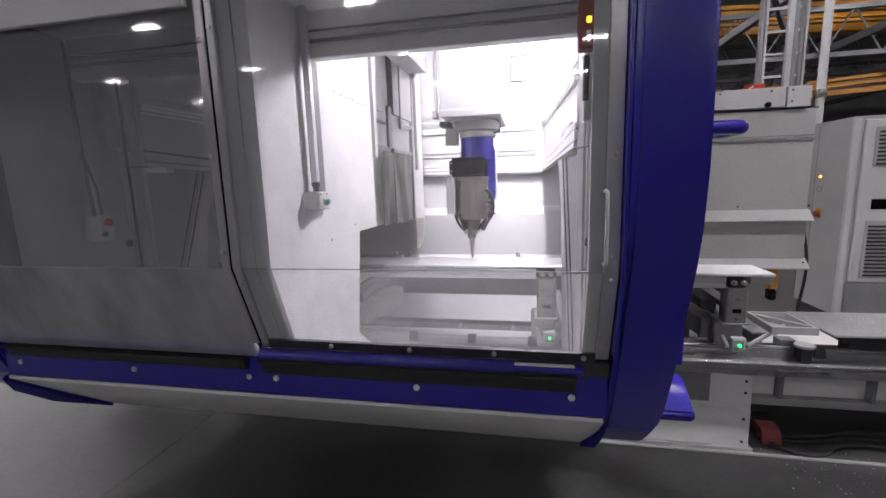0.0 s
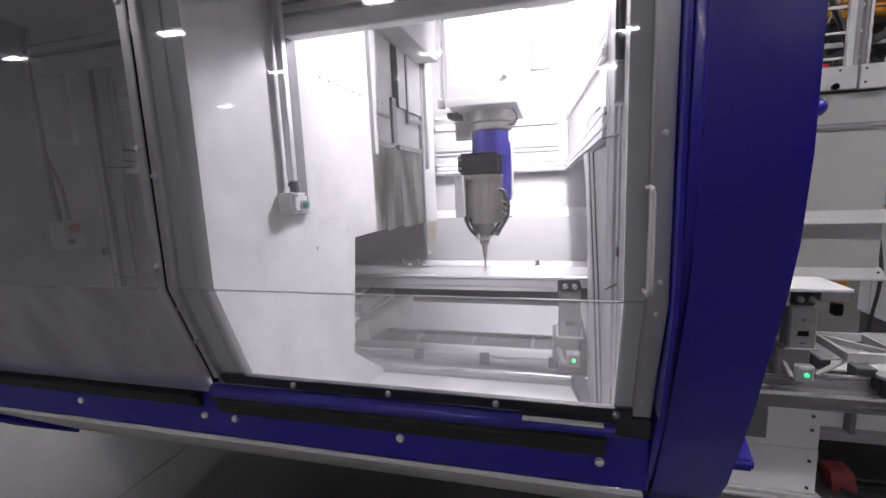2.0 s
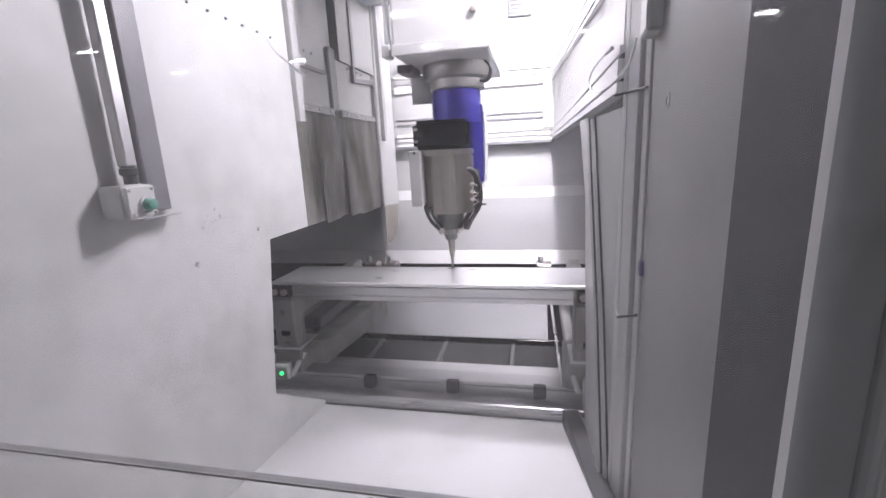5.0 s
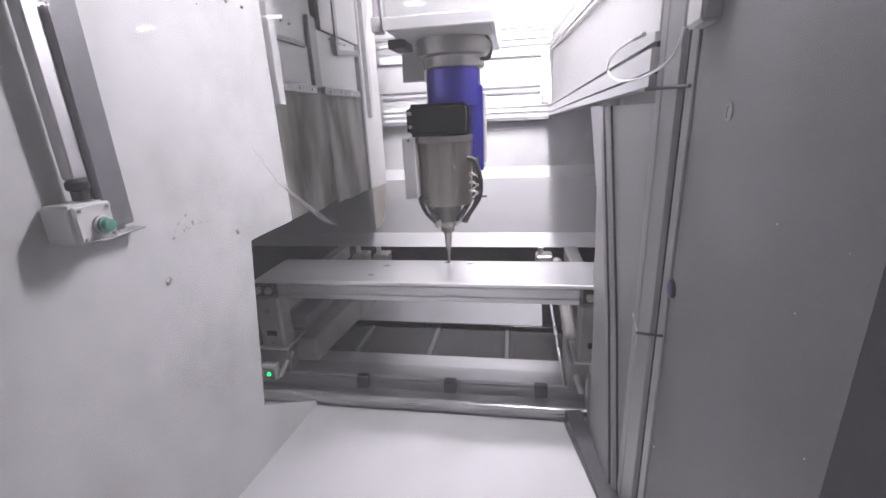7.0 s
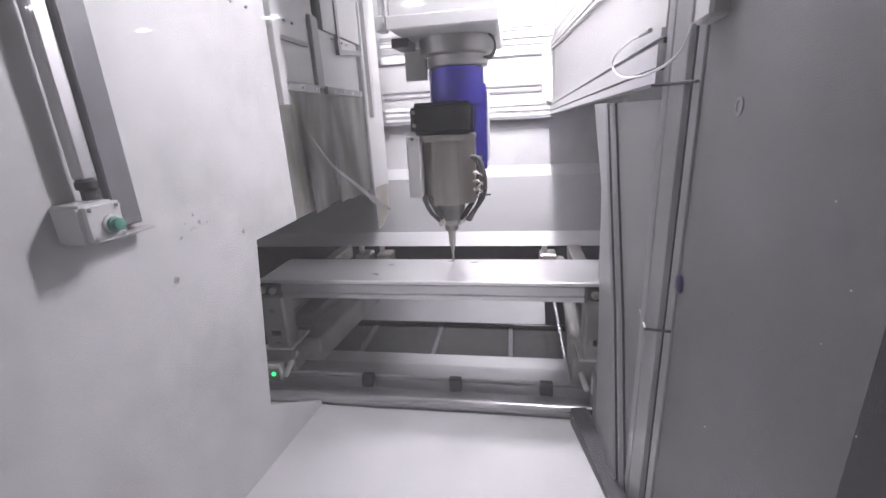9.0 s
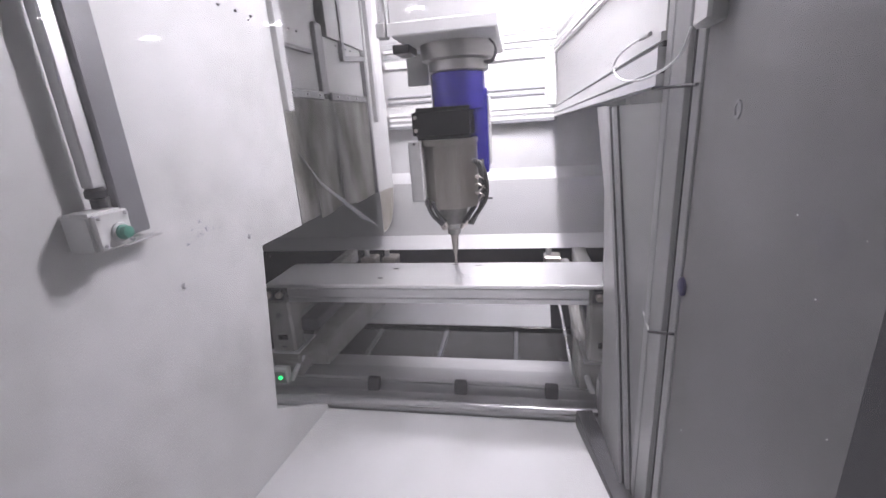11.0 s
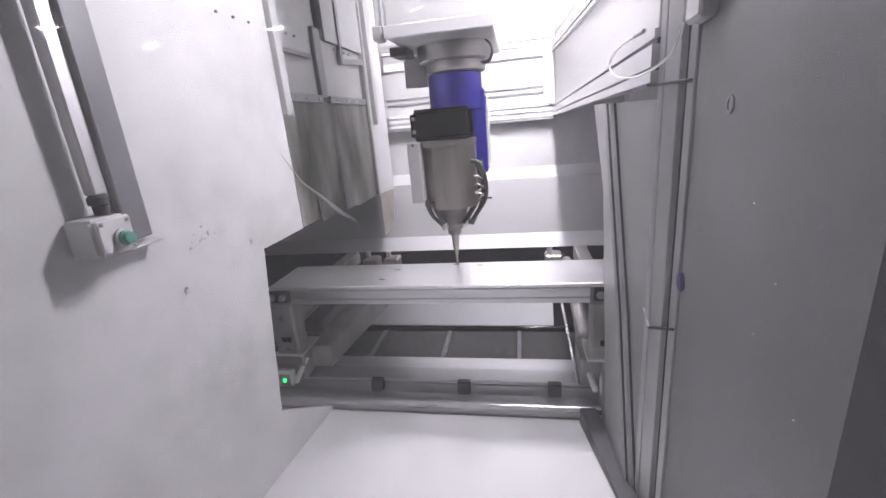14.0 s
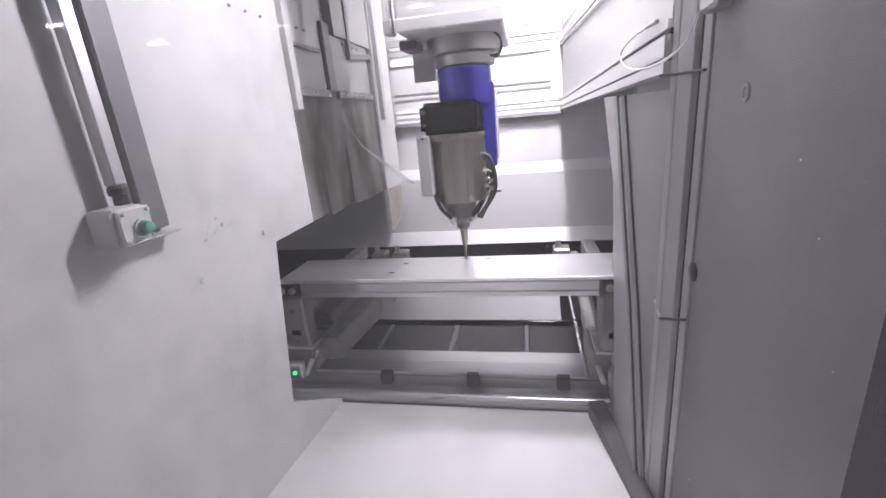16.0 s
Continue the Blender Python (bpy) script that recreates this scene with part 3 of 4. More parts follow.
# ---- side walls with aluminium framing; the dark bay has the mirrored one ----
def side_framing(mirror):
    """The front panel and the rear framing each lean a little off the machine's axis."""
    def front(bm):
        for v in bm.verts:
            v.co.x += 0.1345 + 0.09 * v.co.y
        return side(bm)

    def mid(bm):
        for v in bm.verts:
            v.co.x += 0.8619 - 0.285 * v.co.y
        return side(bm)

    def rear(bm):
        for v in bm.verts:
            v.co.x += 0.3695 - 0.0505 * v.co.y
        return side(bm)

    def side(bm):
        if mirror:
            for v in bm.verts:
                v.co.x = -1.715 - v.co.x
            bmesh.ops.reverse_faces(bm, faces=bm.faces[:])
        return bm

    o = thing("side_wall_frame", "grey side wall with aluminium profile framing", "wall panel", group="bay side walls")
    # Lit-bay panel darkened for its shade; the dark-bay copy lightened for missing light.
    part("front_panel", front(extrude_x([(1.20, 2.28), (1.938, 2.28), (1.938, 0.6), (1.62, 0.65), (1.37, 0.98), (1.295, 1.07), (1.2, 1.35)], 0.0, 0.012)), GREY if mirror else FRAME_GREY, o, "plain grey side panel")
    part("edge_strip", front(extrude_x([(1.205, 2.27), (1.386, 2.27), (1.39, 1.0), (1.372, 0.99), (1.3, 1.075), (1.205, 1.355)], -0.003, -0.0005)), EDGE, o, "dark strip on the front edge of the panel")
    part("edge_profile", mid(box(-0.004, 0.02, 1.9415, 1.962, 0.56, 2.75, 0.0015)), POST, o)
    # Dark recessed strip imitates the shade inside the open gap.
    part("gap_shade", mid(box(0.008, 0.02, 1.9625, 1.9855, 0.56, 2.75, 0.0)), EDGE, o)
    part("profile_post", mid(box(-0.004, 0.02, 1.986, 2.032, 0.56, 2.75, 0.0015)), POST, o)
    part("groove", mid(box(0.004, 0.02, 2.0322, 2.0364, 0.56, 2.75, 0.0)), EDGE, o)
    part("profile_post", mid(box(-0.003, 0.02, 2.0366, 2.056, 0.56, 2.75, 0.0015)), POST, o)
    part("groove", mid(box(0.004, 0.02, 2.0562, 2.0598, 0.56, 2.75, 0.0)), EDGE, o)
    part("lower_panel", rear(box(0.012, 0.02, 2.06, 2.50, 0.56, 1.69, 0.001)), FRAME_ALU, o)
    # leaning profiles that frame the table opening
    lean = [(2.442, 1.69), (2.222, 1.1), (2.05, 0.5)]
    part("leaning_profile", rear(extrude_x([(2.58, 1.69), (2.427, 1.435), (2.395, 1.208), (2.354, 0.95), (2.3, 0.5)] + [(y + 0.002, z) for y, z in lean[::-1]], -0.012, 0.03, 0.0015)), POST, o)
    part("leaning_profile", rear(extrude_x(thick_line([(y - 0.02, z) for y, z in lean], 0.03), 0.0, 0.011, 0.001)), POST, o)
    part("groove", rear(extrude_x(thick_line([(y - 0.001, z) for y, z in lean], 0.003), -0.006, 0.01)), DARK, o)
    part("groove", rear(extrude_x(thick_line([(y - 0.04, z) for y, z in lean], 0.005), 0.006, 0.0115)), DARK, o)
    def rail(x, far0, far1, near0, near1):
        """A long strip that widens and rises a little towards the front."""
        b = bmesh.new()
        ends = []
        for y, z0, z1 in ((3.715, far0, far1), (2.062, near0, near1)):
            ends.append([b.verts.new(p) for p in ((x, y, z0), (0.03, y, z0), (0.03, y, z1), (x, y, z1))])
        b.faces.new(ends[0])
        b.faces.new(list(reversed(ends[1])))
        for k in range(4):
            b.faces.new((ends[0][k], ends[1][k], ends[1][(k + 1) % 4], ends[0][(k + 1) % 4]))
        bmesh.ops.recalc_face_normals(b, faces=b.faces[:])
        return rear(b)

    for far0, far1, near0, near1, x, m in ((1.657, 1.671, 1.724, 1.748, -0.006, ALU), (1.671, 1.676, 1.748, 1.755, 0.004, DARK), (1.676, 1.703, 1.755, 1.8, -0.006, ALU), (1.703, 1.711, 1.8, 1.812, 0.004, DARK), (1.711, 1.722, 1.812, 1.83, -0.002, ALU)):
        part("rail_profile", rail(x, far0, far1, near0, near1), m, o)
    part("upper_panel", rail(0.006, 1.722, 2.8, 1.83, 2.8), WHITE, o)
    for z0, z1, x, m in ((2.0, 2.012, -0.01, PANEL), (2.0125, 2.018, 0.0, MID), (2.0185, 2.034, -0.012, PANEL), (2.0345, 2.039, 0.0, MID), (2.0395, 2.055, -0.01, PANEL), (2.085, 2.09, 0.0, GREY)):
        part("upper_edge", rear(box(x, 0.005, 2.062, 3.715, z0, z1, 0.001)), m, o)
    part("upper_edge", rear(box(-0.008, 0.005, 3.69, 3.714, 1.723, 1.999, 0.002)), PANEL, o)
    part("cable_box", front(box(-0.03, 0.004, 1.85, 1.938, 1.81, 2.2, 0.006)), GREY, o)
    part("tie_bar", mid(tube([(-0.007, 1.94, 1.197), (-0.007, 2.025, 1.157)], 0.0035, 8)), DARK, o)
    part("tie_bar", mid(tube([(-0.007, 1.945, 1.717), (-0.007, 2.084, 1.7195)], 0.0035, 8)), DARK, o)
    part("tie_rod", mid(tube([(-0.007, 2.025, 1.157), (0.006, 2.075, 1.186)], 0.0025, 8)), ALU, o)
    d = "-x"
    part("ring_hole", front(lathe([(0.014, 0), (0.014, 0.002), (0.009, 0.0025), (0.009, 0.001)], (0.0, 1.755, 1.671), d, 18)), MID, o)
    part("cover_disc", front(lathe([(0.024, 0), (0.0225, 0.0004), (0.018, 0.0006)], (0.0, 1.58, 1.854) if mirror else (0.0, 1.478, 1.55), d, 28)), GREY if mirror else SMEAR, o)
    part("plug", front(lathe([(0.02, 0), (0.02, 0.006), (0.014, 0.009)], (-0.002, 1.92, 1.319), d, 18)), PURPLE, o, "violet plug")
    return o


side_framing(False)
side_framing(True)

cable = thing("cable_loop", "thin white cable loop hanging on the rail", "cable")
part("sheath", tube([(0.265, 1.90, 1.81), (0.262, 1.92, 1.775), (0.254, 1.95, 1.755), (0.247, 2.07, 1.741), (0.236, 2.19, 1.742), (0.23, 2.30, 1.758), (0.228, 2.36, 1.79), (0.232, 2.32, 1.816), (0.24, 2.22, 1.828), (0.245, 2.15, 1.83)], 0.0026, 8, smooth_steps=2), CABLE_WHITE, cable)
part("plug", tube([(0.245, 2.15, 1.83), (0.252, 2.1, 1.832)], 0.005, 10), GREY, cable)

# ---- things on the partition wall ----
conduit = thing("cable_conduit", "pale square cable conduit above the push-button box", "conduit")
part("duct", box(-0.812, -0.786, 1.672, 1.70, 1.605, 2.28, 0.003), ALU_V, conduit)
part("gland", lathe([(0.013, 1.568), (0.013, 1.585), (0.018, 1.588), (0.018, 1.6), (0.012, 1.606)], (-0.798, 1.686, 0), n=12), DARK, conduit)
part("channel", box(-0.829, -0.81, 1.735, 1.795, 1.5, 2.1, 0.003), STRIP, conduit, "dark grey flat channel")
button = thing("push_button_box", "light grey control box with a green push button", "control box")
part("body", box(-0.83, -0.766, 1.63, 1.705, 1.495, 1.566, 0.006, segments=2), WHITE, button)
part("lid", box(-0.766, -0.758, 1.632, 1.703, 1.497, 1.564, 0.003), WHITE, button)
part("button", lathe([(0.014, 0), (0.014, 0.01), (0.0115, 0.012), (0.011, 0.02), (0.009, 0.021)], (-0.758, 1.675, 1.524), "x", 20), GREEN_PLASTIC, button, "green push button")
part("button_collar", lathe([(0.018, 0), (0.018, 0.004), (0.015, 0.006)], (-0.758, 1.675, 1.524), "x", 20), GREY, button)
for y in (1.641, 1.694):
    for z in (1.505, 1.556):
        bolt((-0.758, y, z), "x", 0.0035, button)
part("foot_plate", box(-0.829, -0.79, 1.69, 1.80, 1.486, 1.49, 0.001), GREY, button)
interlock = thing("door_interlock", "dark red door interlock switch with a lit yellow lamp", "switch")
part("body", box(0.178, 0.218, 1.172, 1.215, 1.895, 2.15, 0.005), DULL_RED, interlock)
part("lamp", box(0.195, 0.207, 1.168, 1.173, 1.952, 1.966, 0.002), LED_YELLOW, interlock, "lit yellow-green lamp")
part("label", box(0.196, 0.206, 1.17, 1.1725, 1.912, 1.935, 0.0005), WHITE, interlock)
part("rod", tube([(0.2, 1.2, 1.885), (0.2, 1.2, 1.78)], 0.008, 10), DARK, interlock)

# dark bay: emergency stop box with its conduits
estop = thing("emergency_stop_box", "control box with a red emergency stop button", "control box")
part("body", box(-2.0, -1.91, 1.68, 1.76, 1.36, 1.48, 0.006), WHITE, estop)
part("mushroom_button", lathe([(0.012, 0), (0.012, 0.012), (0.02, 0.014), (0.02, 0.022), (0.014, 0.026)], (-1.91, 1.715, 1.45), "x", 20), RED, estop, "red mushroom button")
part("button", lathe([(0.012, 0), (0.012, 0.01)], (-1.91, 1.70, 1.395), "x", 16), DARK, estop)
part("cable", tube([(-1.95, 1.7, 1.48), (-1.955, 1.69, 1.7), (-1.96, 1.69, 2.25)], 0.009, 8), DARK, estop)
part("cable", tube([(-1.95, 1.735, 1.48), (-1.955, 1.735, 1.6), (-1.96, 1.7, 1.75)], 0.007, 8), DARK, estop)


# ---- doors ----
def sliding_door(x0, x1, label, stile0, stile1, upper, lower, foot):
    o = thing("sliding_door", label, "door", group="machine doors")
    part("pane", extrude_x(thick_line(FRONT[:2], 0.006), x0 + 0.018, x1 - 0.018), upper, o, "dusty clear upper pane")
    part("pane", extrude_x(thick_line([(1.1605, 1.346), foot], 0.006), x0 + 0.018, x1 - 0.018), lower, o, "very dusty clear lower pane")
    part("pane_joint", extrude_x([(1.1595, 1.3493), (1.167, 1.3493), (1.167, 1.3512), (1.1595, 1.3512)], x0 + 0.02, x1 - 0.02), MID, o)
    for a, b in ((x0, x0 + stile0), (x1 - stile1, x1)):
        part("stile", extrude_x(thick_line([(y - 0.007, z) for y, z in FRONT], 0.02), a, b, 0.002), ALU_V, o, "aluminium door stile")
    part("top_rail", box(x0 + 0.04, x1 - 0.04, 1.135, 1.152, 2.085 if foot[1] < 1.05 else 2.13, 2.3, 0.003), WHITE, o, "pale door top rail")
    if foot[1] > 1.05:
        part("bottom_rail", extrude_x([(1.248, 1.092), (1.27, 1.092), (1.285, 1.062), (1.262, 1.06)], x0 + 0.026, x1 - 0.036, 0.002), DARK, o, "dark bottom rail")
    return o


door = sliding_door(-0.814, 0.284, "sliding machine door with a bent dusty glass pane", 0.022, 0.036, GLASS, GLASS_LOW, (1.2615, 1.077))
door2 = sliding_door(-2.01, -0.8225, "closed sliding machine door before a dark bay", 0.03, 0.026, GLASS_LEFT, GLASS_LEFT_LOW, (1.2835, 1.016))
inner = [(y + 0.01, z) for y, z in FRONT]
part("cover_strip", extrude_x(thick_line(inner, 0.012), -0.80, -0.748), WHITE, door, "grey door edge strip")
part("cover_strip", extrude_x(thick_line([(y + 0.006, z) for y, z in inner], 0.012), -0.7475, -0.70), WHITE, door, "grey dusty door edge strip")
part("cover_strip", extrude_x(thick_line(inner, 0.01), 0.212, 0.2475), WHITE, door, "grey dusty door edge strip")
part("seal", extrude_x(thick_line([(y - 0.004, z) for y, z in FRONT], 0.012), -0.822, -0.8145), BLACK, door2, "black door seal")
part("handle", tube([(0.243, 1.152, 1.555), (0.243, 1.112, 1.557), (0.243, 1.106, 1.545), (0.243, 1.106, 1.39), (0.243, 1.112, 1.376), (0.243, 1.152, 1.376)], 0.0048, 12, smooth_steps=2), WHITE, door, "white bow handle")
for z in (2.05, 1.645, 1.39, 1.33):
    bolt((0.267, 1.152 if z > 1.352 else 1.16, z), parent=door, r=0.0055)
bolt((0.262, 1.243, 1.12), parent=door, r=0.0055)
for x in (-0.56, -0.30, -0.04, 0.215):
    bolt((x, 1.25, 1.08), parent=door, r=0.008)
for z in (2.0, 1.684, 1.403):
    bolt((-0.838, 1.152, z), parent=door2, r=0.008)
for z, y in ((2.03, 1.152), (1.62, 1.152), (1.30, 1.172), (1.2, 1.208)):
    bolt((-0.803, y, z), parent=door, r=0.007)


# ---- work tables ----
def work_table(x0, x1, over, label, drop=0.0, heavy=0, plate=PLATE):
    """A slab between two clamping posts that stand on the rails; it reaches past the second post."""
    o = thing("work_table", label, "work table", group="work tables")
    part("tabletop", box(x0 + 0.03, x1 + over, 2.437, 2.684, 1.094 - drop, 1.11 - drop, 0.003), plate, o, "milled aluminium table plate")
    part("front_profile", extrude_x([(y, z - drop) for y, z in ((2.45, 1.03), (2.45, 1.048), (2.456, 1.05), (2.456, 1.056), (2.45, 1.058), (2.45, 1.086), (2.46, 1.093), (2.68, 1.093), (2.68, 1.03))], x0 + 0.11, x1 - 0.11, 0.001), ALU, o)
    part("end_profile", box(x1 + 0.003, x1 + over, 2.455, 2.68, 1.05 - drop, 1.093 - drop, 0.003), ALU, o)
    for k, (a, b) in enumerate(((x0, x0 + 0.105), (x1 - 0.105, x1))):
        p = part("post", box(a, b, 2.45, 2.53, 0.80, 1.03 - drop, 0.008), CAST, o, "worn grey clamping post")
        part("slot", box(a + 0.033, b - 0.03, 2.4485, 2.452, 0.86, 0.885, 0.0005), BLACK, p)
        part("slot_bracket", box(a + 0.024, b - 0.022, 2.4465, 2.4495, 0.884, 0.892, 0.001), CAST, p)
        part("slot", box(a + 0.045, b - 0.042, 2.4485, 2.452, 0.825, 0.831, 0.0005), DARK, p)
        part("clamp", box(a + 0.008, b - 0.012, 2.452, 2.52, 1.031 - drop, 1.086 - drop, 0.006), DARK, o, "dark clamp block")
        for xx in (a + 0.03, b - 0.03):
            part("clamp_bolt", lathe([(0.013, 0), (0.013, 0.014), (0.009, 0.018)], (xx, 2.451, 1.06 - drop), "-y", 14), STEEL, o)
        inner = (b - 0.03, b + 0.085) if k == 0 else (a - 0.075, a + 0.03)
        if k == heavy:
            part("side_casting", extrude_x([(2.54, 0.8), (3.36, 0.74), (3.36, 0.6), (2.54, 0.69)], *inner, 0.006), CAST, o, "worn grey side casting")
            part("side_beam", extrude_x([(2.56, 0.9), (3.3, 0.9), (3.3, 0.855), (2.56, 0.845)], inner[0], inner[1] - 0.03, 0.004), DARK, o)
        part("arm", box(a + 0.03, b - 0.01, 2.531, 3.25, 0.93, 1.0, 0.006), CAST, o, "worn grey side arm")
        part("ledge_plate", box(a - 0.012, b + 0.012, 2.442, 2.6, 0.7985, 0.806, 0.001), ALU, o)
        part("post_hole", lathe([(0.011, 0), (0.011, 0.003), (0.006, 0.0035)], ((a + b) / 2, 2.45, 0.97 - drop), "-y", 16), STRIP, p)
        part("arm", box(a + 0.045, b - 0.02, 2.531, 3.25, 0.72, 0.79, 0.006), DARK, o)
        part("arm_rail", box(a + 0.05, b - 0.035, 2.531, 3.25, 0.84, 0.87, 0.004), DARK, o)
        part("carriage", box(a - 0.03, b - 0.005, 2.47, 2.66, 0.67, 0.798, 0.008), CAST, o)
        sx = a - 0.012 if k == 0 else b - 0.065
        lb = part("lamp_box", box(sx - 0.004, sx + 0.064, 2.435, 2.47, 0.655, 0.73, 0.006), WHITE, o, "white indicator housing")
        part("lamp_face", box(sx + 0.006, sx + 0.054, 2.432, 2.4352, 0.662, 0.715, 0.0008), MID, lb)
        part("indicator", lathe([(0.008, 0), (0.008, 0.006), (0.004, 0.009)], (sx + 0.032, 2.432, 0.69), "-y", 16), LED, lb, "lit green indicator light")
        part("link", tube([(sx + 0.075, 2.44, 0.675), (sx + 0.11, 2.5, 0.76)] if k == 0 else [(sx - 0.02, 2.44, 0.675), (sx - 0.05, 2.5, 0.76)], 0.012, 8), ALU, o)
    for a in (x0 + 0.28, x0 + 0.38, x1 - 0.24):
        part("rear_clamp", box(a, a + 0.07, 2.82, 2.9, 1.0, 1.085, 0.006), STEEL, o)
        part("rear_bolt", lathe([(0.012, 0), (0.012, 0.03)], (a + 0.02, 2.86, 1.085), n=12), ALU, o)
    part("rear_bar", box(x0 + 0.05, x1 - 0.05, 2.83, 2.88, 0.95, 0.999, 0.004), DARK, o)
    return o


table = work_table(-1.045, 0.315, 0.1, "milled aluminium work table with clamping posts, metal chips on it")
for x, y in ((-0.195, 2.645), (-0.53, 2.61), (-0.565, 2.505), (-0.289, 2.658)):
    part("slot", box(x - 0.012, x + 0.012, y - 0.004, y + 0.004, 1.1098, 1.1106, 0.0002), BLACK, table)
table_outer = work_table(0.62, 1.285, 0.11, "second aluminium work table outside the enclosure", 0.035, 1, PLATE_LIT)

# ---- rails and chip trays ----
bed = thing("rail_bed", "long machine bed with guide rails and chip trays", "machine bed")
part("front_rail", tube([(-3.2, 2.44, 0.592), (4.6, 2.44, 0.592)], 0.017, 14), RAIL, bed, "polished round guide rail")
part("rail_support", extrude_x([(2.43, 0.565), (2.43, 0.58), (2.5, 0.60), (2.5, 0.645), (2.62, 0.645), (2.62, 0.52), (2.45, 0.52)], -3.2, 4.6, 0.002), RAIL, bed)
part("slide_rail", box(-3.2, 4.6, 2.505, 2.535, 0.646, 0.662, 0.003), RAIL, bed)
for x in (-0.66, -0.295, 0.06, 1.42, 1.52, 1.95, 2.3):
    part("stop_block", extrude_x([(2.46, 0.625), (2.5, 0.625), (2.5, 0.675), (2.47, 0.675)], x, x + 0.05, 0.004), DARK, bed, "black stop block")
part("rear_beam", box(-3.2, 1.3, 2.66, 2.78, 0.50, 0.60, 0.004), ALU, bed)
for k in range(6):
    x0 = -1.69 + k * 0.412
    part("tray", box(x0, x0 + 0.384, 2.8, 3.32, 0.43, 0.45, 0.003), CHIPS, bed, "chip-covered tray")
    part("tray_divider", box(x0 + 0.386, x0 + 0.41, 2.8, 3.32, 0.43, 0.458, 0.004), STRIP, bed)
part("tray_edge", box(-2.1, 0.9, 3.322, 3.34, 0.4, 0.48, 0.003), BLACK, bed)
part("rear_slope", extrude_x([(3.345, 0.42), (3.6, 0.62), (3.62, 0.61), (3.365, 0.41)], -2.1, 0.15), MID, bed)
part("side_rail", tube([(0.175, 2.5, 0.66), (0.14, 3.25, 0.9)], 0.007, 8), RAIL, bed)
part("side_rail", tube([(0.215, 2.56, 0.76), (0.2, 3.2, 0.93)], 0.026, 10), CAST, bed)
part("side_beam", box(0.25, 0.3, 2.3, 3.3, 0.5, 0.75, 0.004), MID, bed)

base = thing("base_cover", "white machine base cover with bolts, standing on the floor", "machine base")
part("cover", box(-2.6, 1.3, 2.57, 2.62, 0.03, 0.26, 0.003), PANEL, base)
part("cover", box(-2.6, 1.3, 2.575, 2.62, 0.262, 0.49, 0.003), PANEL, base)
part("plinth", box(-2.6, 1.32, 2.555, 2.62, 0.0, 0.028, 0.003), GREY, base)
part("end_cover", extrude_x([(2.62, 0.03), (2.62, 0.49), (3.3, 0.49), (3.3, 0.03)], 1.27, 1.298), WHITE, base)
part("top_step", extrude_x([(2.5, 0.5), (2.5, 0.515), (2.62, 0.515), (2.62, 0.491), (2.56, 0.491)], -2.6, 1.1), GREY, base)
# Darker plate that imitates the shaded part of the upper cover.
part("cover_shade", box(0.5, 1.08, 2.565, 2.574, 0.3, 0.48, 0.002), MID, base)
for z in (0.06, 0.2, 0.36, 0.43):
    bolt((1.265, 2.57, z), parent=base, r=0.008, mat=DARK)
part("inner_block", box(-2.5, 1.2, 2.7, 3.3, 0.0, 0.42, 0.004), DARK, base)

bed_outer = thing("bed_extension", "grey cast machine bed with ribs and dark feet", "machine bed")
part("casting", box(1.31, 4.6, 2.98, 3.3, 0.16, 0.5, 0.006), PANEL, bed_outer)
part("lower_lip", box(1.31, 4.6, 2.93, 3.3, 0.11, 0.16, 0.004), GREY, bed_outer)
for x in (1.62, 2.12, 2.62, 3.1):
    part("rib", box(x, x + 0.025, 2.92, 2.98, 0.16, 0.5, 0.003), MID, bed_outer)
part("hole_plug", lathe([(0.02, 0), (0.02, 0.004)], (1.9, 2.98, 0.4), "-y", 16), BLACK, bed_outer)
part("motor_cover", lathe([(0.13, 0), (0.13, 0.25), (0.1, 0.28)], (2.25, 2.95, 0.34), "x", 24), WHITE, bed_outer)
for x in (1.5, 2.5, 3.6):
    part("foot", box(x, x + 0.12, 3.05, 3.2, 0.0, 0.16, 0.004), DARK, bed_outer)
part("gusset", extrude_x([(2.62, 0.5), (2.84, 0.5), (2.84, 0.25)], 1.31, 1.325), GREY, bed_outer)
for k in range(4):
    y = 2.5 + 0.06 * k
    c = thing("floor_cable", "black cable lying on the dusty floor", "cable", (0, 0, 0), "floor cables")
    part("sheath", tube([(1.42, y + 0.2, 0.012), (1.6, y + 0.12 * math.sin(k), 0.012), (1.9 + 0.1 * k, y + 0.25, 0.012), (2.3, y + 0.1, 0.012), (2.9, y + 0.4, 0.012)], 0.011, 8, smooth_steps=2), RUBBER, c)

pedal = thing("foot_pedal", "red guarded foot pedal on the floor", "foot pedal", (1.47, 2.72, 0))
part("guard", extrude_x([(-0.12, 0.0), (-0.12, 0.02), (-0.07, 0.13), (-0.04, 0.15), (0.1, 0.16), (0.1, 0.145), (-0.03, 0.135), (-0.06, 0.115), (-0.1, 0.0)], -0.085, 0.085, 0.004), DULL_RED, pedal, "red sheet guard")
for sx in (-0.09, 0.078):
    part("cheek", extrude_x([(-0.12, 0.0), (-0.08, 0.12), (-0.04, 0.15), (0.1, 0.16), (0.1, 0.1), (0.02, 0.08), (0.06, 0.0)], sx, sx + 0.012, 0.002), DULL_RED, pedal)
part("treadle", box(-0.06, 0.06, -0.07, 0.08, 0.025, 0.06, 0.008), BLACK, pedal)
part("base_plate", box(-0.075, 0.075, -0.1, 0.1, 0.0, 0.02, 0.004), DULL_RED, pedal)
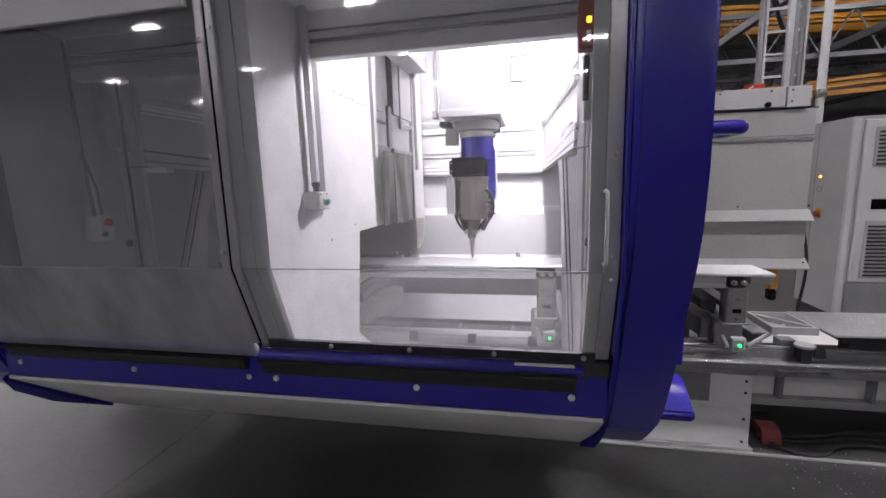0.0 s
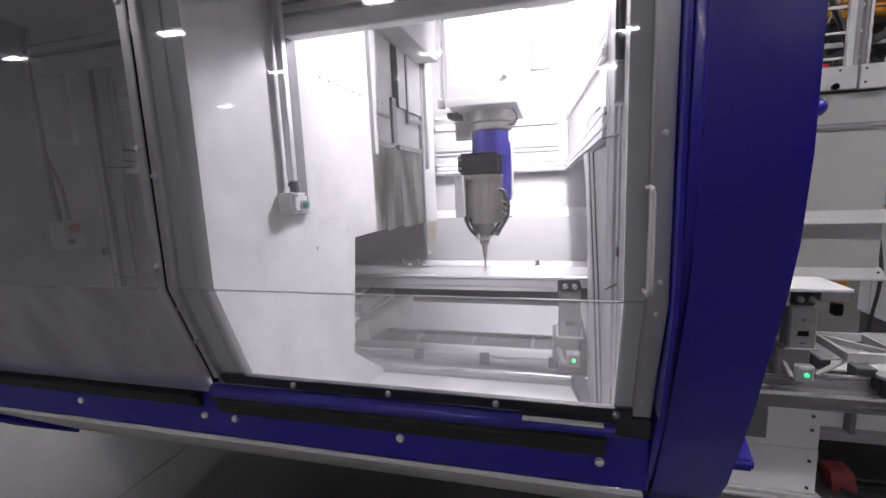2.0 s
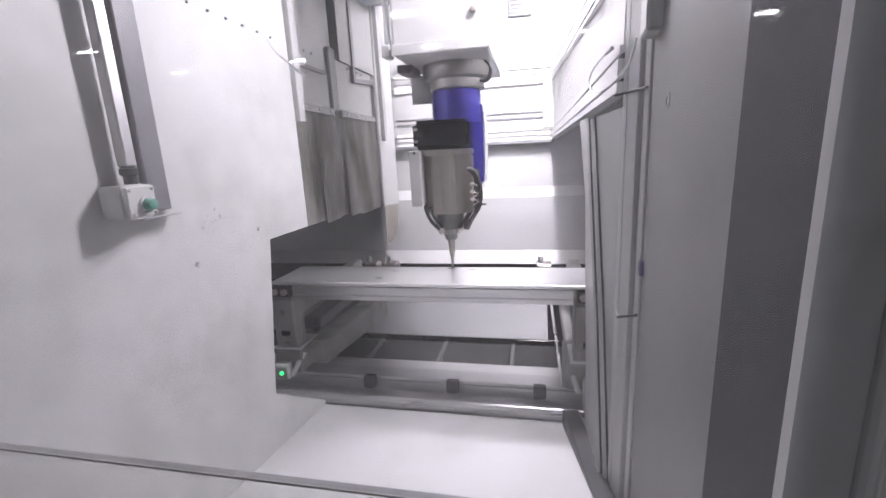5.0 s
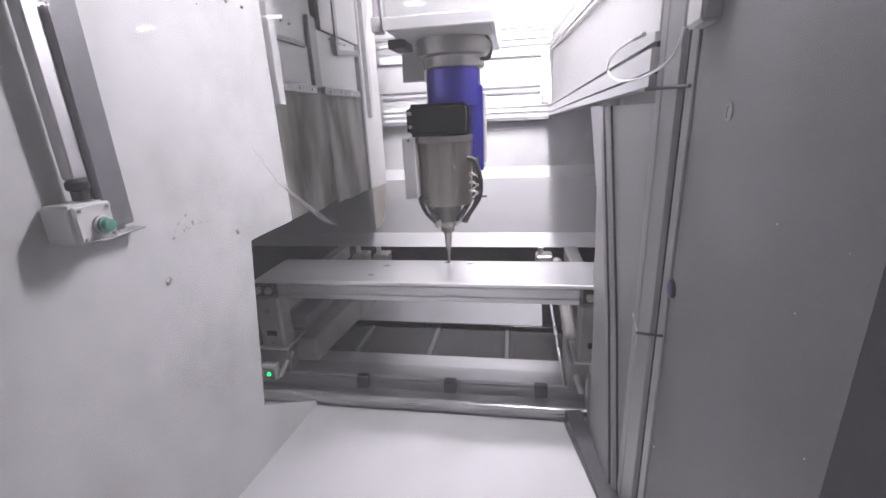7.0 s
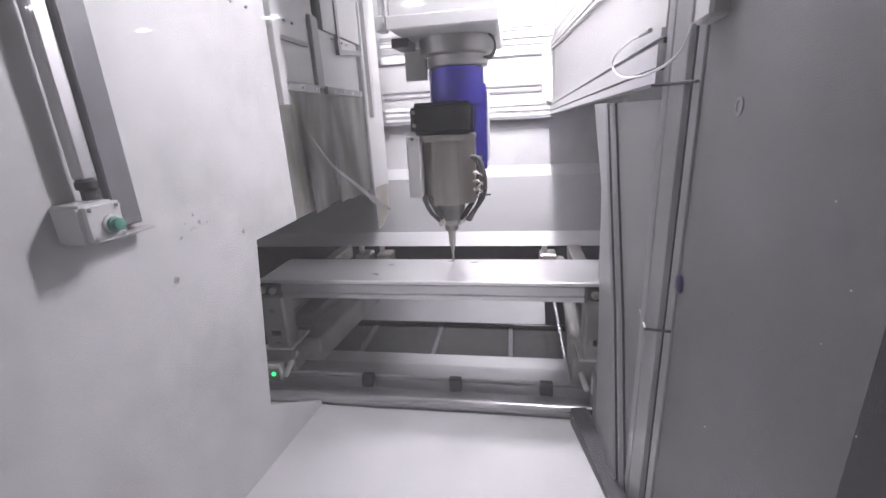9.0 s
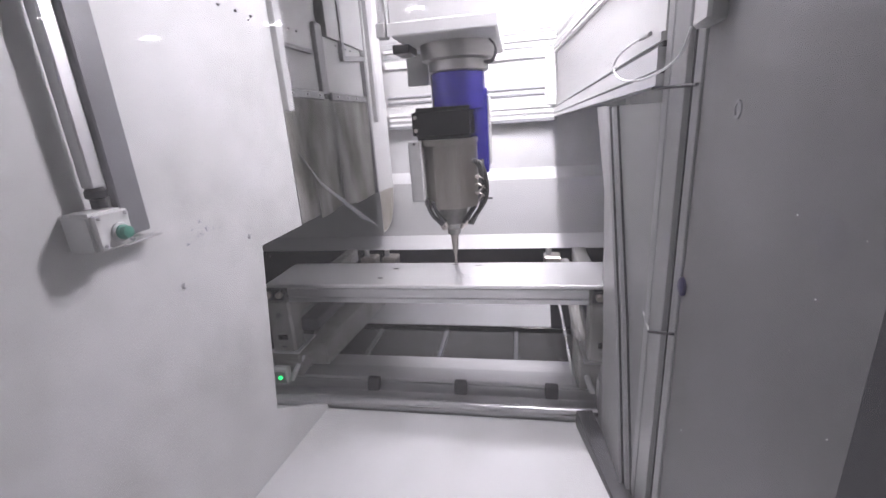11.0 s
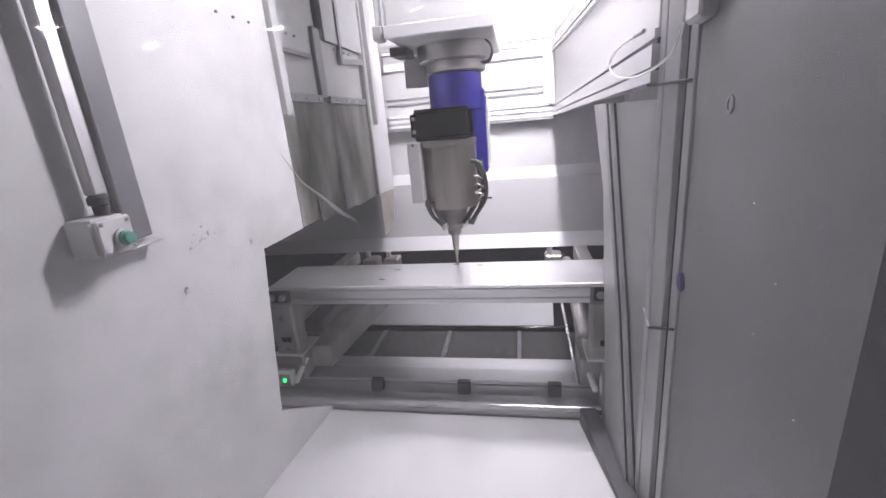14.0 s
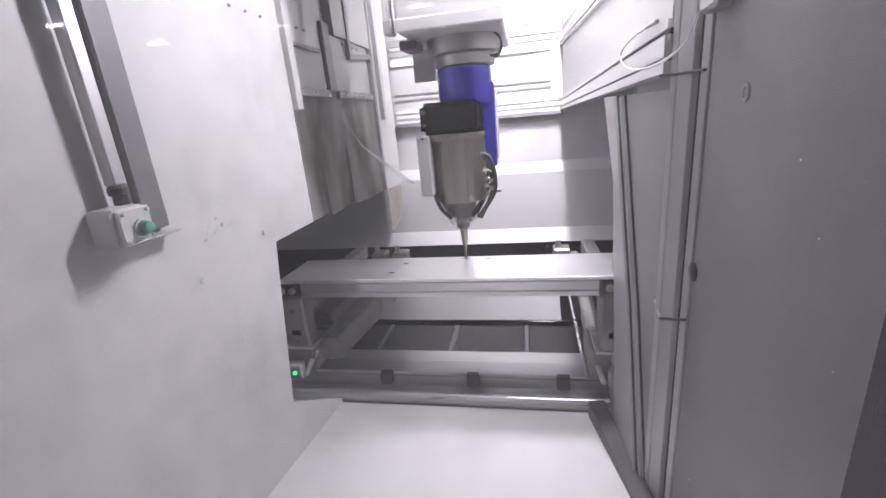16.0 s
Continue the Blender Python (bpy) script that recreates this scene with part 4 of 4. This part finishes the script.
pedal.scale = (0.56, 0.56, 0.56)

# ---- trays and tables outside ----
holder = thing("part_holder", "light grey metal bracket frame beside the table", "bracket")
for x0, x1, y0, y1 in ((1.33, 1.55, 2.765, 2.785), (1.33, 1.55, 2.5, 2.52), (1.33, 1.348, 2.521, 2.764), (1.532, 1.55, 2.521, 2.764)):
    part("frame_bar", box(x0, x1, y0, y1, 0.735, 0.775, 0.002), WHITE, holder)
part("frame_bar", turned(box(0, 0.3, -0.01, 0.01, 0.0, 0.028, 0.002), pose(1.355, 2.755, 0.742, 0, 0, -48)), WHITE, holder)
part("floor_plate", turned(box(0, 0.24, 0, 0.3, 0.0, 0.012, 0.002), pose(1.3, 2.62, 0.688, 0, 0, 6)), WHITE, holder)
part("strut", tube([(1.22, 2.5, 0.665), (1.42, 2.56, 0.765)], 0.011, 10), ALU, holder)
part("strut_bolt", lathe([(0.014, 0), (0.014, 0.012), (0.008, 0.016)], (1.36, 2.535, 0.735), "-y", 14), STEEL, holder)
part("disc", lathe([(0.042, 0), (0.045, 0.006), (0.045, 0.014), (0.025, 0.02)], (1.46, 2.45, 0.69)), ALU, holder)
part("leg", box(1.4, 1.48, 2.55, 2.62, 0.6, 0.687, 0.004), MID, holder)
part("leg", box(1.44, 1.49, 2.43, 2.48, 0.6, 0.689, 0.004), DARK, holder)
part("leg", box(1.36, 1.44, 2.8, 2.9, 0.52, 0.687, 0.004), MID, holder)
chute = thing("chip_plate", "scratched aluminium plate with chips, frame darkened for the shade below", "metal plate")
part("plate", turned(box(0, 1.5, 0, 0.40, 0, 0.012, 0.003), pose(1.557, 2.40, 0.763, 0, 0, 1)), POST, chute)
# Frame and support are near-black to imitate the shade under the plate.
part("frame", box(1.66, 3.0, 2.5, 2.78, 0.70, 0.762, 0.004), DARK, chute)
part("bar", tube([(2.15, 3.0, 0.66), (2.75, 3.0, 0.82)], 0.035, 12), GREY, chute)
part("support", box(1.7, 3.0, 2.52, 2.6, 0.6, 0.699, 0.004), DARK, chute)

# cabinet wall behind the outer table
cabinet = thing("machine_side_cover", "light grey machine cover with folded ledges", "machine cover")
part("upper_panel", box(0.5, 1.885, 3.3, 3.4, 1.80, 1.985, 0.004), COVER, cabinet)
part("groove", box(0.5, 1.885, 3.296, 3.3, 1.785, 1.799, 0.001), MID, cabinet)
part("groove", box(0.5, 1.885, 3.296, 3.3, 1.815, 1.821, 0.001), MID, cabinet)
part("middle_panel", box(0.5, 1.885, 3.303, 3.4, 1.33, 1.784, 0.003), COVER, cabinet)
part("ledge", extrude_x([(3.4, 1.34), (3.302, 1.335), (3.24, 1.265), (3.24, 1.258), (3.4, 1.258)], 0.5, 1.9, 0.002), COVER, cabinet)
part("lower_panel", box(0.5, 1.885, 3.29, 3.4, 1.0, 1.257, 0.003), COVER, cabinet)
part("ledge", extrude_x([(3.4, 1.0), (3.288, 1.0), (3.23, 0.945), (3.23, 0.935), (3.4, 0.935)], 0.5, 1.9, 0.002), COVER, cabinet)
part("top_cover", box(0.5, 1.69, 3.28, 3.6, 2.0, 2.125, 0.004), WHITE, cabinet)
part("top_cover", box(1.695, 1.83, 3.27, 3.6, 1.995, 2.125, 0.004), WHITE, cabinet)
part("cable_trunk", box(0.5, 1.9, 3.31, 3.6, 1.986, 1.9945, 0.001), DARK, cabinet)
part("knob", lathe([(0.016, 0), (0.018, 0.02), (0.01, 0.03)], (1.58, 3.27, 2.015), "-y", 18), BLACK, cabinet)
for x, z in ((1.6, 2.10), (1.72, 2.10), (1.72, 2.03), (1.3, 2.1), (1.87, 1.36), (1.45, 1.36), (1.87, 0.98)):
    bolt((x, 3.268, z) if z > 2 else (x, 3.26, z), parent=cabinet, r=0.006, mat=DARK)
part("hose", tube([(1.895, 3.35, 1.22), (1.93, 3.36, 1.1), (1.98, 3.4, 0.9), (2.0, 3.5, 0.6), (2.0, 3.5, 0.3)], 0.01, 8, smooth_steps=2), RUBBER, cabinet)
part("connector", box(1.70, 1.76, 3.3, 3.36, 0.78, 0.93, 0.01), YELLOW, cabinet, "yellow cable connector")
part("connector_cap", box(1.705, 1.755, 3.3, 3.36, 0.70, 0.775, 0.01), BLACK, cabinet)

sign = thing("exit_sign", "small red sign with a white arrow", "sign", (1.665, 3.62, 2.125))
part("plate", box(-0.075, 0.055, -0.004, 0.004, 0.02, 0.085, 0.002), RED, sign)
part("arrow", tube([(-0.05, -0.006, 0.03), (-0.04, -0.006, 0.06), (-0.02, -0.006, 0.07)], 0.005, 6), WHITE, sign, "white arrow mark")
part("mark", box(0.005, 0.04, -0.0065, -0.0045, 0.035, 0.05, 0.0005), WHITE, sign)
part("bracket", box(-0.06, 0.04, -0.003, 0.003, 0.0, 0.02, 0.001), GREY, sign)
part("tag", box(-0.11, -0.08, -0.004, 0.004, 0.0, 0.05, 0.002), WHITE, sign)

switchgear = thing("electrical_cabinet", "grey electrical cabinet with louvres and a main switch", "cabinet", (2.61, 4.1, 0))
part("body", box(0, 1.8, 0, 0.57, 0.36, 2.0, 0.012, segments=2), GREY, switchgear)
part("plinth", box(0.02, 1.78, 0.02, 0.55, 0.0, 0.359, 0.004), DARK, switchgear)
part("corner_trim", box(-0.004, 0.04, -0.006, 0.03, 0.37, 1.99, 0.004), WHITE, switchgear)
part("door", box(0.06, 0.78, -0.022, -0.002, 0.66, 1.97, 0.006), WHITE, switchgear, "pale cabinet door")
part("base_panel", box(0.05, 1.7, -0.012, -0.001, 0.37, 0.65, 0.004), MID, switchgear)
part("band", box(0.155, 0.76, -0.027, -0.023, 1.262, 1.345, 0.002), BLACK, switchgear, "dark viewing strip")
for z0, h in ((0.7, 0.47), (1.6, 0.31)):
    lv = part("louvre", box(0.13, 0.66, -0.032, -0.0225, z0, z0 + h, 0.003), GREY, switchgear, "louvred vent")
    for k in range(int(h / 0.032)):
        part("slat", box(0.15, 0.64, -0.04, -0.0325, z0 + 0.015 + k * 0.031, z0 + 0.03 + k * 0.031, 0.001), DARK, lv)
part("pilot_lamp", lathe([(0.011, 0), (0.011, 0.008), (0.007, 0.014)], (0, 0.347, 1.53), "-x", 16), LED_ORANGE, switchgear, "lit orange pilot lamp")
part("switch_plate", box(-0.006, 0.0, 0.295, 0.365, 1.165, 1.255, 0.002), YELLOW, switchgear, "yellow main switch plate")
part("switch_knob", lathe([(0.026, 0), (0.026, 0.02), (0.016, 0.03)], (-0.006, 0.332, 1.205), "-x", 18), DULL_RED, switchgear, "red main switch")
part("door_seam", box(-0.002, 0.0, 0.42, 0.426, 0.4, 1.97, 0.0005), MID, switchgear)
mark = bpy.data.curves.new("mark", "FONT")
mark.body, mark.size, mark.extrude = "CE", 0.075, 0.001
mark_ob = new("mark", mark)
mark_ob.data.materials.append(MID)
mark_ob.parent = switchgear
mark_ob.matrix_basis = pose(-0.003, 0.385, 1.395, 90, 0, -90)

# ---- spindle ----
AX, AY = -0.283, 2.67
spindle = thing("spindle_head", "steel milling spindle hanging from a blue swivel head", "milling head", (AX, AY, 1.11))


def sp(b):
    return turned(b, Matrix.Translation((-AX, -AY, -1.11)))


def octagon(rx, ry, z0, z1, cut, at):
    b = bmesh.new()
    pts = [(rx, -ry + cut), (rx, ry - cut), (rx - cut, ry), (-rx + cut, ry), (-rx, ry - cut), (-rx, -ry + cut), (-rx + cut, -ry), (rx - cut, -ry)]
    lo = [b.verts.new((at[0] + x, at[1] + y, z0)) for x, y in pts]
    hi = [b.verts.new((at[0] + x, at[1] + y, z1)) for x, y in pts]
    b.faces.new(list(reversed(lo)))
    b.faces.new(hi)
    for k in range(8):
        b.faces.new((lo[k], lo[(k + 1) % 8], hi[(k + 1) % 8], hi[k]))
    bmesh.ops.bevel(b, geom=b.edges[:], offset=0.004, segments=2, affect="EDGES")
    return b


part("housing", sp(octagon(0.104, 0.107, 1.36, 1.592, 0.062, (AX, AY))), STEEL, spindle, "brushed steel spindle housing")
part("collar", sp(octagon(0.108, 0.11, 1.593, 1.614, 0.035, (AX, AY))), STEEL, spindle)
part("motor_cover", sp(box(AX - 0.115, AX + 0.108, AY - 0.115, AY + 0.1, 1.615, 1.726, 0.016, segments=3)), BLACK, spindle, "glossy black motor cover")
for z in (1.65, 1.695):
    part("cover_screw", sp(lathe([(0.007, 0), (0.007, 0.004)], (AX - 0.1, AY - 0.115, z), "-y", 12)), STEEL, spindle)
part("side_plate", sp(box(AX - 0.132, AX - 0.085, AY - 0.125, AY - 0.06, 1.395, 1.615, 0.004)), GREY, spindle, "pale side plate")
part("plate_screw", sp(lathe([(0.005, 0), (0.005, 0.003)], (AX - 0.108, AY - 0.125, 1.605), "-y", 10)), DARK, spindle)
part("swivel_body", sp(lathe([(0.1, 1.715), (0.102, 1.72), (0.102, 1.842), (0.098, 1.846)], (AX + 0.035, AY + 0.06, 0), n=36)), BLUE_METAL, spindle, "blue swivel body")
part("fork_arm", sp(box(AX + 0.085, AX + 0.145, AY + 0.02, AY + 0.16, 1.46, 1.80, 0.015, segments=2)), BLUE_METAL, spindle, "blue fork arm")
part("fork_cap", sp(box(AX + 0.145, AX + 0.152, AY + 0.04, AY + 0.14, 1.5, 1.76, 0.003)), GREY, spindle)
part("flange", sp(lathe([(0.106, 1.847), (0.112, 1.852), (0.112, 1.885), (0.118, 1.887), (0.136, 1.891), (0.14, 1.944)], (AX + 0.04, AY + 0.07, 0), n=40)), FLANGE, spindle, "turned steel flange")
part("ram", sp(box(-0.43, -0.085, 2.48, 3.1, 1.945, 2.78, 0.008)), WHITE, spindle, "white ram of the spindle")
part("ram_plate", sp(box(-0.433, -0.082, 2.474, 2.4795, 1.947, 1.985, 0.002)), WHITE, spindle)
part("ram_bolt", sp(lathe([(0.012, 0), (0.012, 0.006), (0.006, 0.008)], (-0.136, 2.48, 2.07), "-y", 14)), STEEL, spindle)
part("conduit", sp(tube([(-0.452, 2.5, 1.96), (-0.452, 2.5, 2.78)], 0.011, 12)), CABLE_WHITE, spindle, "white conduit beside the ram")
part("conduit_foot", sp(box(-0.472, -0.44, 2.48, 2.53, 1.945, 1.99, 0.004)), GREY, spindle)
part("bracket", sp(box(-0.46, -0.40, 2.62, 2.75, 1.915, 1.9445, 0.003)), DARK, spindle)
part("bracket_plate", sp(box(-0.47, -0.38, 2.85, 2.87, 1.82, 1.94, 0.003)), GREY, spindle)
part("nose", sp(lathe([(0.022, 1.238), (0.027, 1.242), (0.027, 1.262), (0.036, 1.266), (0.05, 1.283), (0.056, 1.29), (0.056, 1.361)], (AX, AY, 0), n=32)), CAST, spindle, "stepped dark steel spindle nose")
cutter = part("cutter", sp(lathe([(0.0055, 1.104), (0.0055, 1.15), (0.009, 1.165), (0.013, 1.19), (0.016, 1.236), (0.02, 1.2378)], (AX, AY, 0), n=20)), STEEL, spindle, "slim steel milling cutter")
for k, (a, b, c) in enumerate((((-0.085, -0.09, 1.40), (-0.075, -0.08, 1.34), (-0.038, -0.05, 1.29)), ((-0.06, -0.1, 1.39), (-0.05, -0.085, 1.345), (-0.028, -0.055, 1.30)), ((0.115, -0.02, 1.5), (0.11, -0.02, 1.39), (0.042, -0.035, 1.292)), ((0.12, 0.01, 1.53), (0.118, 0.0, 1.4), (0.055, -0.02, 1.3)))):
    part("coolant_pipe", sp(tube([(AX + p[0], AY + p[1], p[2]) for p in (a, b, c)], 0.008, 10, smooth_steps=1)), DARK, spindle, "dark coolant pipe")
    part("nozzle", sp(tube([(AX + c[0], AY + c[1], c[2]), (AX + c[0] * 0.85, AY + c[1] * 0.85, c[2] - 0.02)], 0.01, 10)), STEEL, spindle)
part("hose", sp(tube([(AX + 0.095, AY - 0.09, 1.535), (AX + 0.125, AY - 0.095, 1.53), (AX + 0.142, AY - 0.09, 1.47), (AX + 0.143, AY - 0.085, 1.40), (AX + 0.112, AY - 0.075, 1.35), (AX + 0.07, AY - 0.06, 1.295)], 0.0085, 12, smooth_steps=2)), RUBBER, spindle, "black coolant hose")
part("hose", sp(tube([(AX + 0.1, AY - 0.06, 1.53), (AX + 0.12, AY - 0.06, 1.5), (AX + 0.135, AY - 0.06, 1.43), (AX + 0.115, AY - 0.06, 1.36), (AX + 0.08, AY - 0.055, 1.29)], 0.006, 10, smooth_steps=2)), RUBBER, spindle, "black coolant hose")
part("hose_clip", sp(lathe([(0.004, 0), (0.004, 0.02)], (AX + 0.143, AY - 0.085, 1.395), "x", 8)), DARK, spindle)
for k in range(3):
    part("cable", sp(tube([(AX + 0.1, AY - 0.07, 1.475 - 0.03 * k), (AX + 0.115, AY - 0.1, 1.48 - 0.03 * k), (AX + 0.138, AY - 0.09, 1.465 - 0.03 * k), (AX + 0.135, AY - 0.07, 1.44 - 0.03 * k), (AX + 0.11, AY - 0.08, 1.42 - 0.03 * k)], 0.0026, 8, smooth_steps=2)), STEEL, spindle, "braided steel line")
    part("fitting", sp(lathe([(0.007, 0), (0.007, 0.012), (0.004, 0.018)], (AX + 0.1, AY - 0.075, 1.475 - 0.03 * k), "x", 12)), STEEL, spindle)
for k in range(3):
    part("loop_wire", sp(tube([(AX + 0.16, AY + 0.0 + 0.03 * k, 1.944), (AX + 0.185, AY + 0.0 + 0.03 * k, 1.92), (AX + 0.175, AY + 0.0 + 0.03 * k, 1.875), (AX + 0.14, AY + 0.0 + 0.03 * k, 1.87)], 0.0035, 6, smooth_steps=2)), DARK, spindle)


# ---- loose metal chips ----
def chips(name, label, n, place, mat, size=(0.002, 0.006), ground=None):
    rng = random.Random(len(name) * 7 + n)
    verts, faces = [], []
    for _ in range(n):
        x, y, z = place(rng)
        z = ground(x, y) if ground else z
        r, a, h = rng.uniform(*size), rng.uniform(0, 6.28), rng.uniform(0.0005, 0.002)
        k = len(verts)
        ca, sa = math.cos(a), math.sin(a)
        for u, v, w in ((-1, -0.4, 0), (1, -0.3, 0.3), (0.7, 0.5, 1), (-0.8, 0.4, 0.4)):
            verts.append((x + r * (u * ca - v * sa), y + r * (u * sa + v * ca), z + 0.0004 + w * h))
        for i in range(4):
            verts.append((verts[k + i][0], verts[k + i][1], verts[k + i][2] + 0.0004))
        faces += [(k, k + 1, k + 2, k + 3), (k + 4, k + 7, k + 6, k + 5)] + [(k + i, k + 4 + i, k + 4 + (i + 1) % 4, k + (i + 1) % 4) for i in range(4)]
    me = bpy.data.meshes.new(name)
    me.from_pydata(verts, [], faces)
    ob = new(name, me)
    me.materials.append(mat)
    return tagged(ob, label, "metal chips", kind="stuff")


def glass_dust(n):
    """Tiny specks that cling to the inner face of the door's upper pane."""
    rng = random.Random(11)
    verts, faces = [], []
    for _ in range(n):
        x, z, r = rng.uniform(-0.68, 0.2), rng.uniform(1.36, 2.05), rng.uniform(0.00015, 0.0004)
        k = len(verts)
        verts += [(x - r, 1.1672, z), (x, 1.1672, z - r), (x + r, 1.1672, z), (x, 1.1672, z + r), (x, 1.1672 + r, z)]
        faces += [(k, k + 1, k + 4), (k + 1, k + 2, k + 4), (k + 2, k + 3, k + 4), (k + 3, k, k + 4), (k + 3, k + 2, k + 1, k)]
    me = bpy.data.meshes.new("dust_specks")
    me.from_pydata(verts, [], faces)
    me.materials.append(SPECK)
    return tagged(new("dust_specks", me), "tiny white dust specks on the door glass", "dust", kind="stuff")


glass_dust(420)
smear = bmesh.new()
line = [(-0.107, 1.677), (-0.1005, 1.6665), (-0.093, 1.66), (-0.087, 1.6545), (-0.0815, 1.651)]
left, right = [], []
for k, (x, z) in enumerate(line):
    w = (0.0001, 0.0003, 0.0005, 0.0009, 0.0003)[k]
    left.append(smear.verts.new((x - w * 0.6, 1.1668, z - w)))
    right.append(smear.verts.new((x + w * 0.6, 1.1668, z + w)))
for k in range(len(line) - 1):
    smear.faces.new((left[k], left[k + 1], right[k + 1], right[k]))
bmesh.ops.solidify(smear, geom=smear.faces[:], thickness=0.00004)
tagged(link_mesh("dust_smear", smear, SMEARED), "pale wiped dust smear on the door glass", "smear")


# The SPECK chips are matt white in place of metallic glints.
table_chips = chips("metal_chips", "bright metal chips on the work table", 110, lambda r: (-0.79 + r.gauss(0, 0.07), 2.57 + r.uniform(-0.1, 0.1), 1.1105), SPECK, (0.0014, 0.0036))
chips("metal_chips", "fine metal chips on the chip trays", 1900, lambda r: (r.uniform(-1.0, 0.2), r.uniform(2.81, 3.31), 0.451), SPECK, (0.0005, 0.0018))
chips("metal_chips", "fine chips on the white chip floor, their glints painted white", 300, lambda r: (r.uniform(-0.8, 0.2), 2.42 - abs(r.gauss(0, 0.3)), 0.0), SPECK, (0.0014, 0.0036), lambda x, y: 0.556 + 0.1325 * (2.43 - max(y, 1.62)))
chips("metal_chips", "swarf scattered on the hall floor", 110, lambda r: (r.uniform(1.3, 2.6), r.uniform(2.2, 2.75), 0.0), ALU, (0.002, 0.005))
chips("metal_chips", "chips on the outer metal plate", 120, lambda r: (r.uniform(1.6, 2.5), r.uniform(2.45, 2.78), 0.7755), SPECK, (0.002, 0.005))


# ---- what moves: the tables slide along the rails, the head shifts a little between two cuts, the cutter turns ----
def motions():
    walk(spindle, [(0, pose(AX, AY, 1.11)), (9.2, pose(AX, AY, 1.11)), (11.3, pose(AX - 0.006, AY, 1.11)), (16, pose(AX - 0.006, AY, 1.11))])
    slide = ((0, -0.1), (2.75, -0.1), (2.9, -0.094), (3.0, -0.078), (3.1, -0.058), (3.2, -0.036), (3.3, -0.015), (3.4, -0.004), (3.5, 0), (16, 0))
    for o in (table, table_outer, table_chips):
        walk(o, [(t, pose(dx, 0, 0)) for t, dx in slide])
    walk(cutter, [(k / 10, pose(0, 0, 0, 0, 0, 80 * k)) for k in range(161)])


motions()
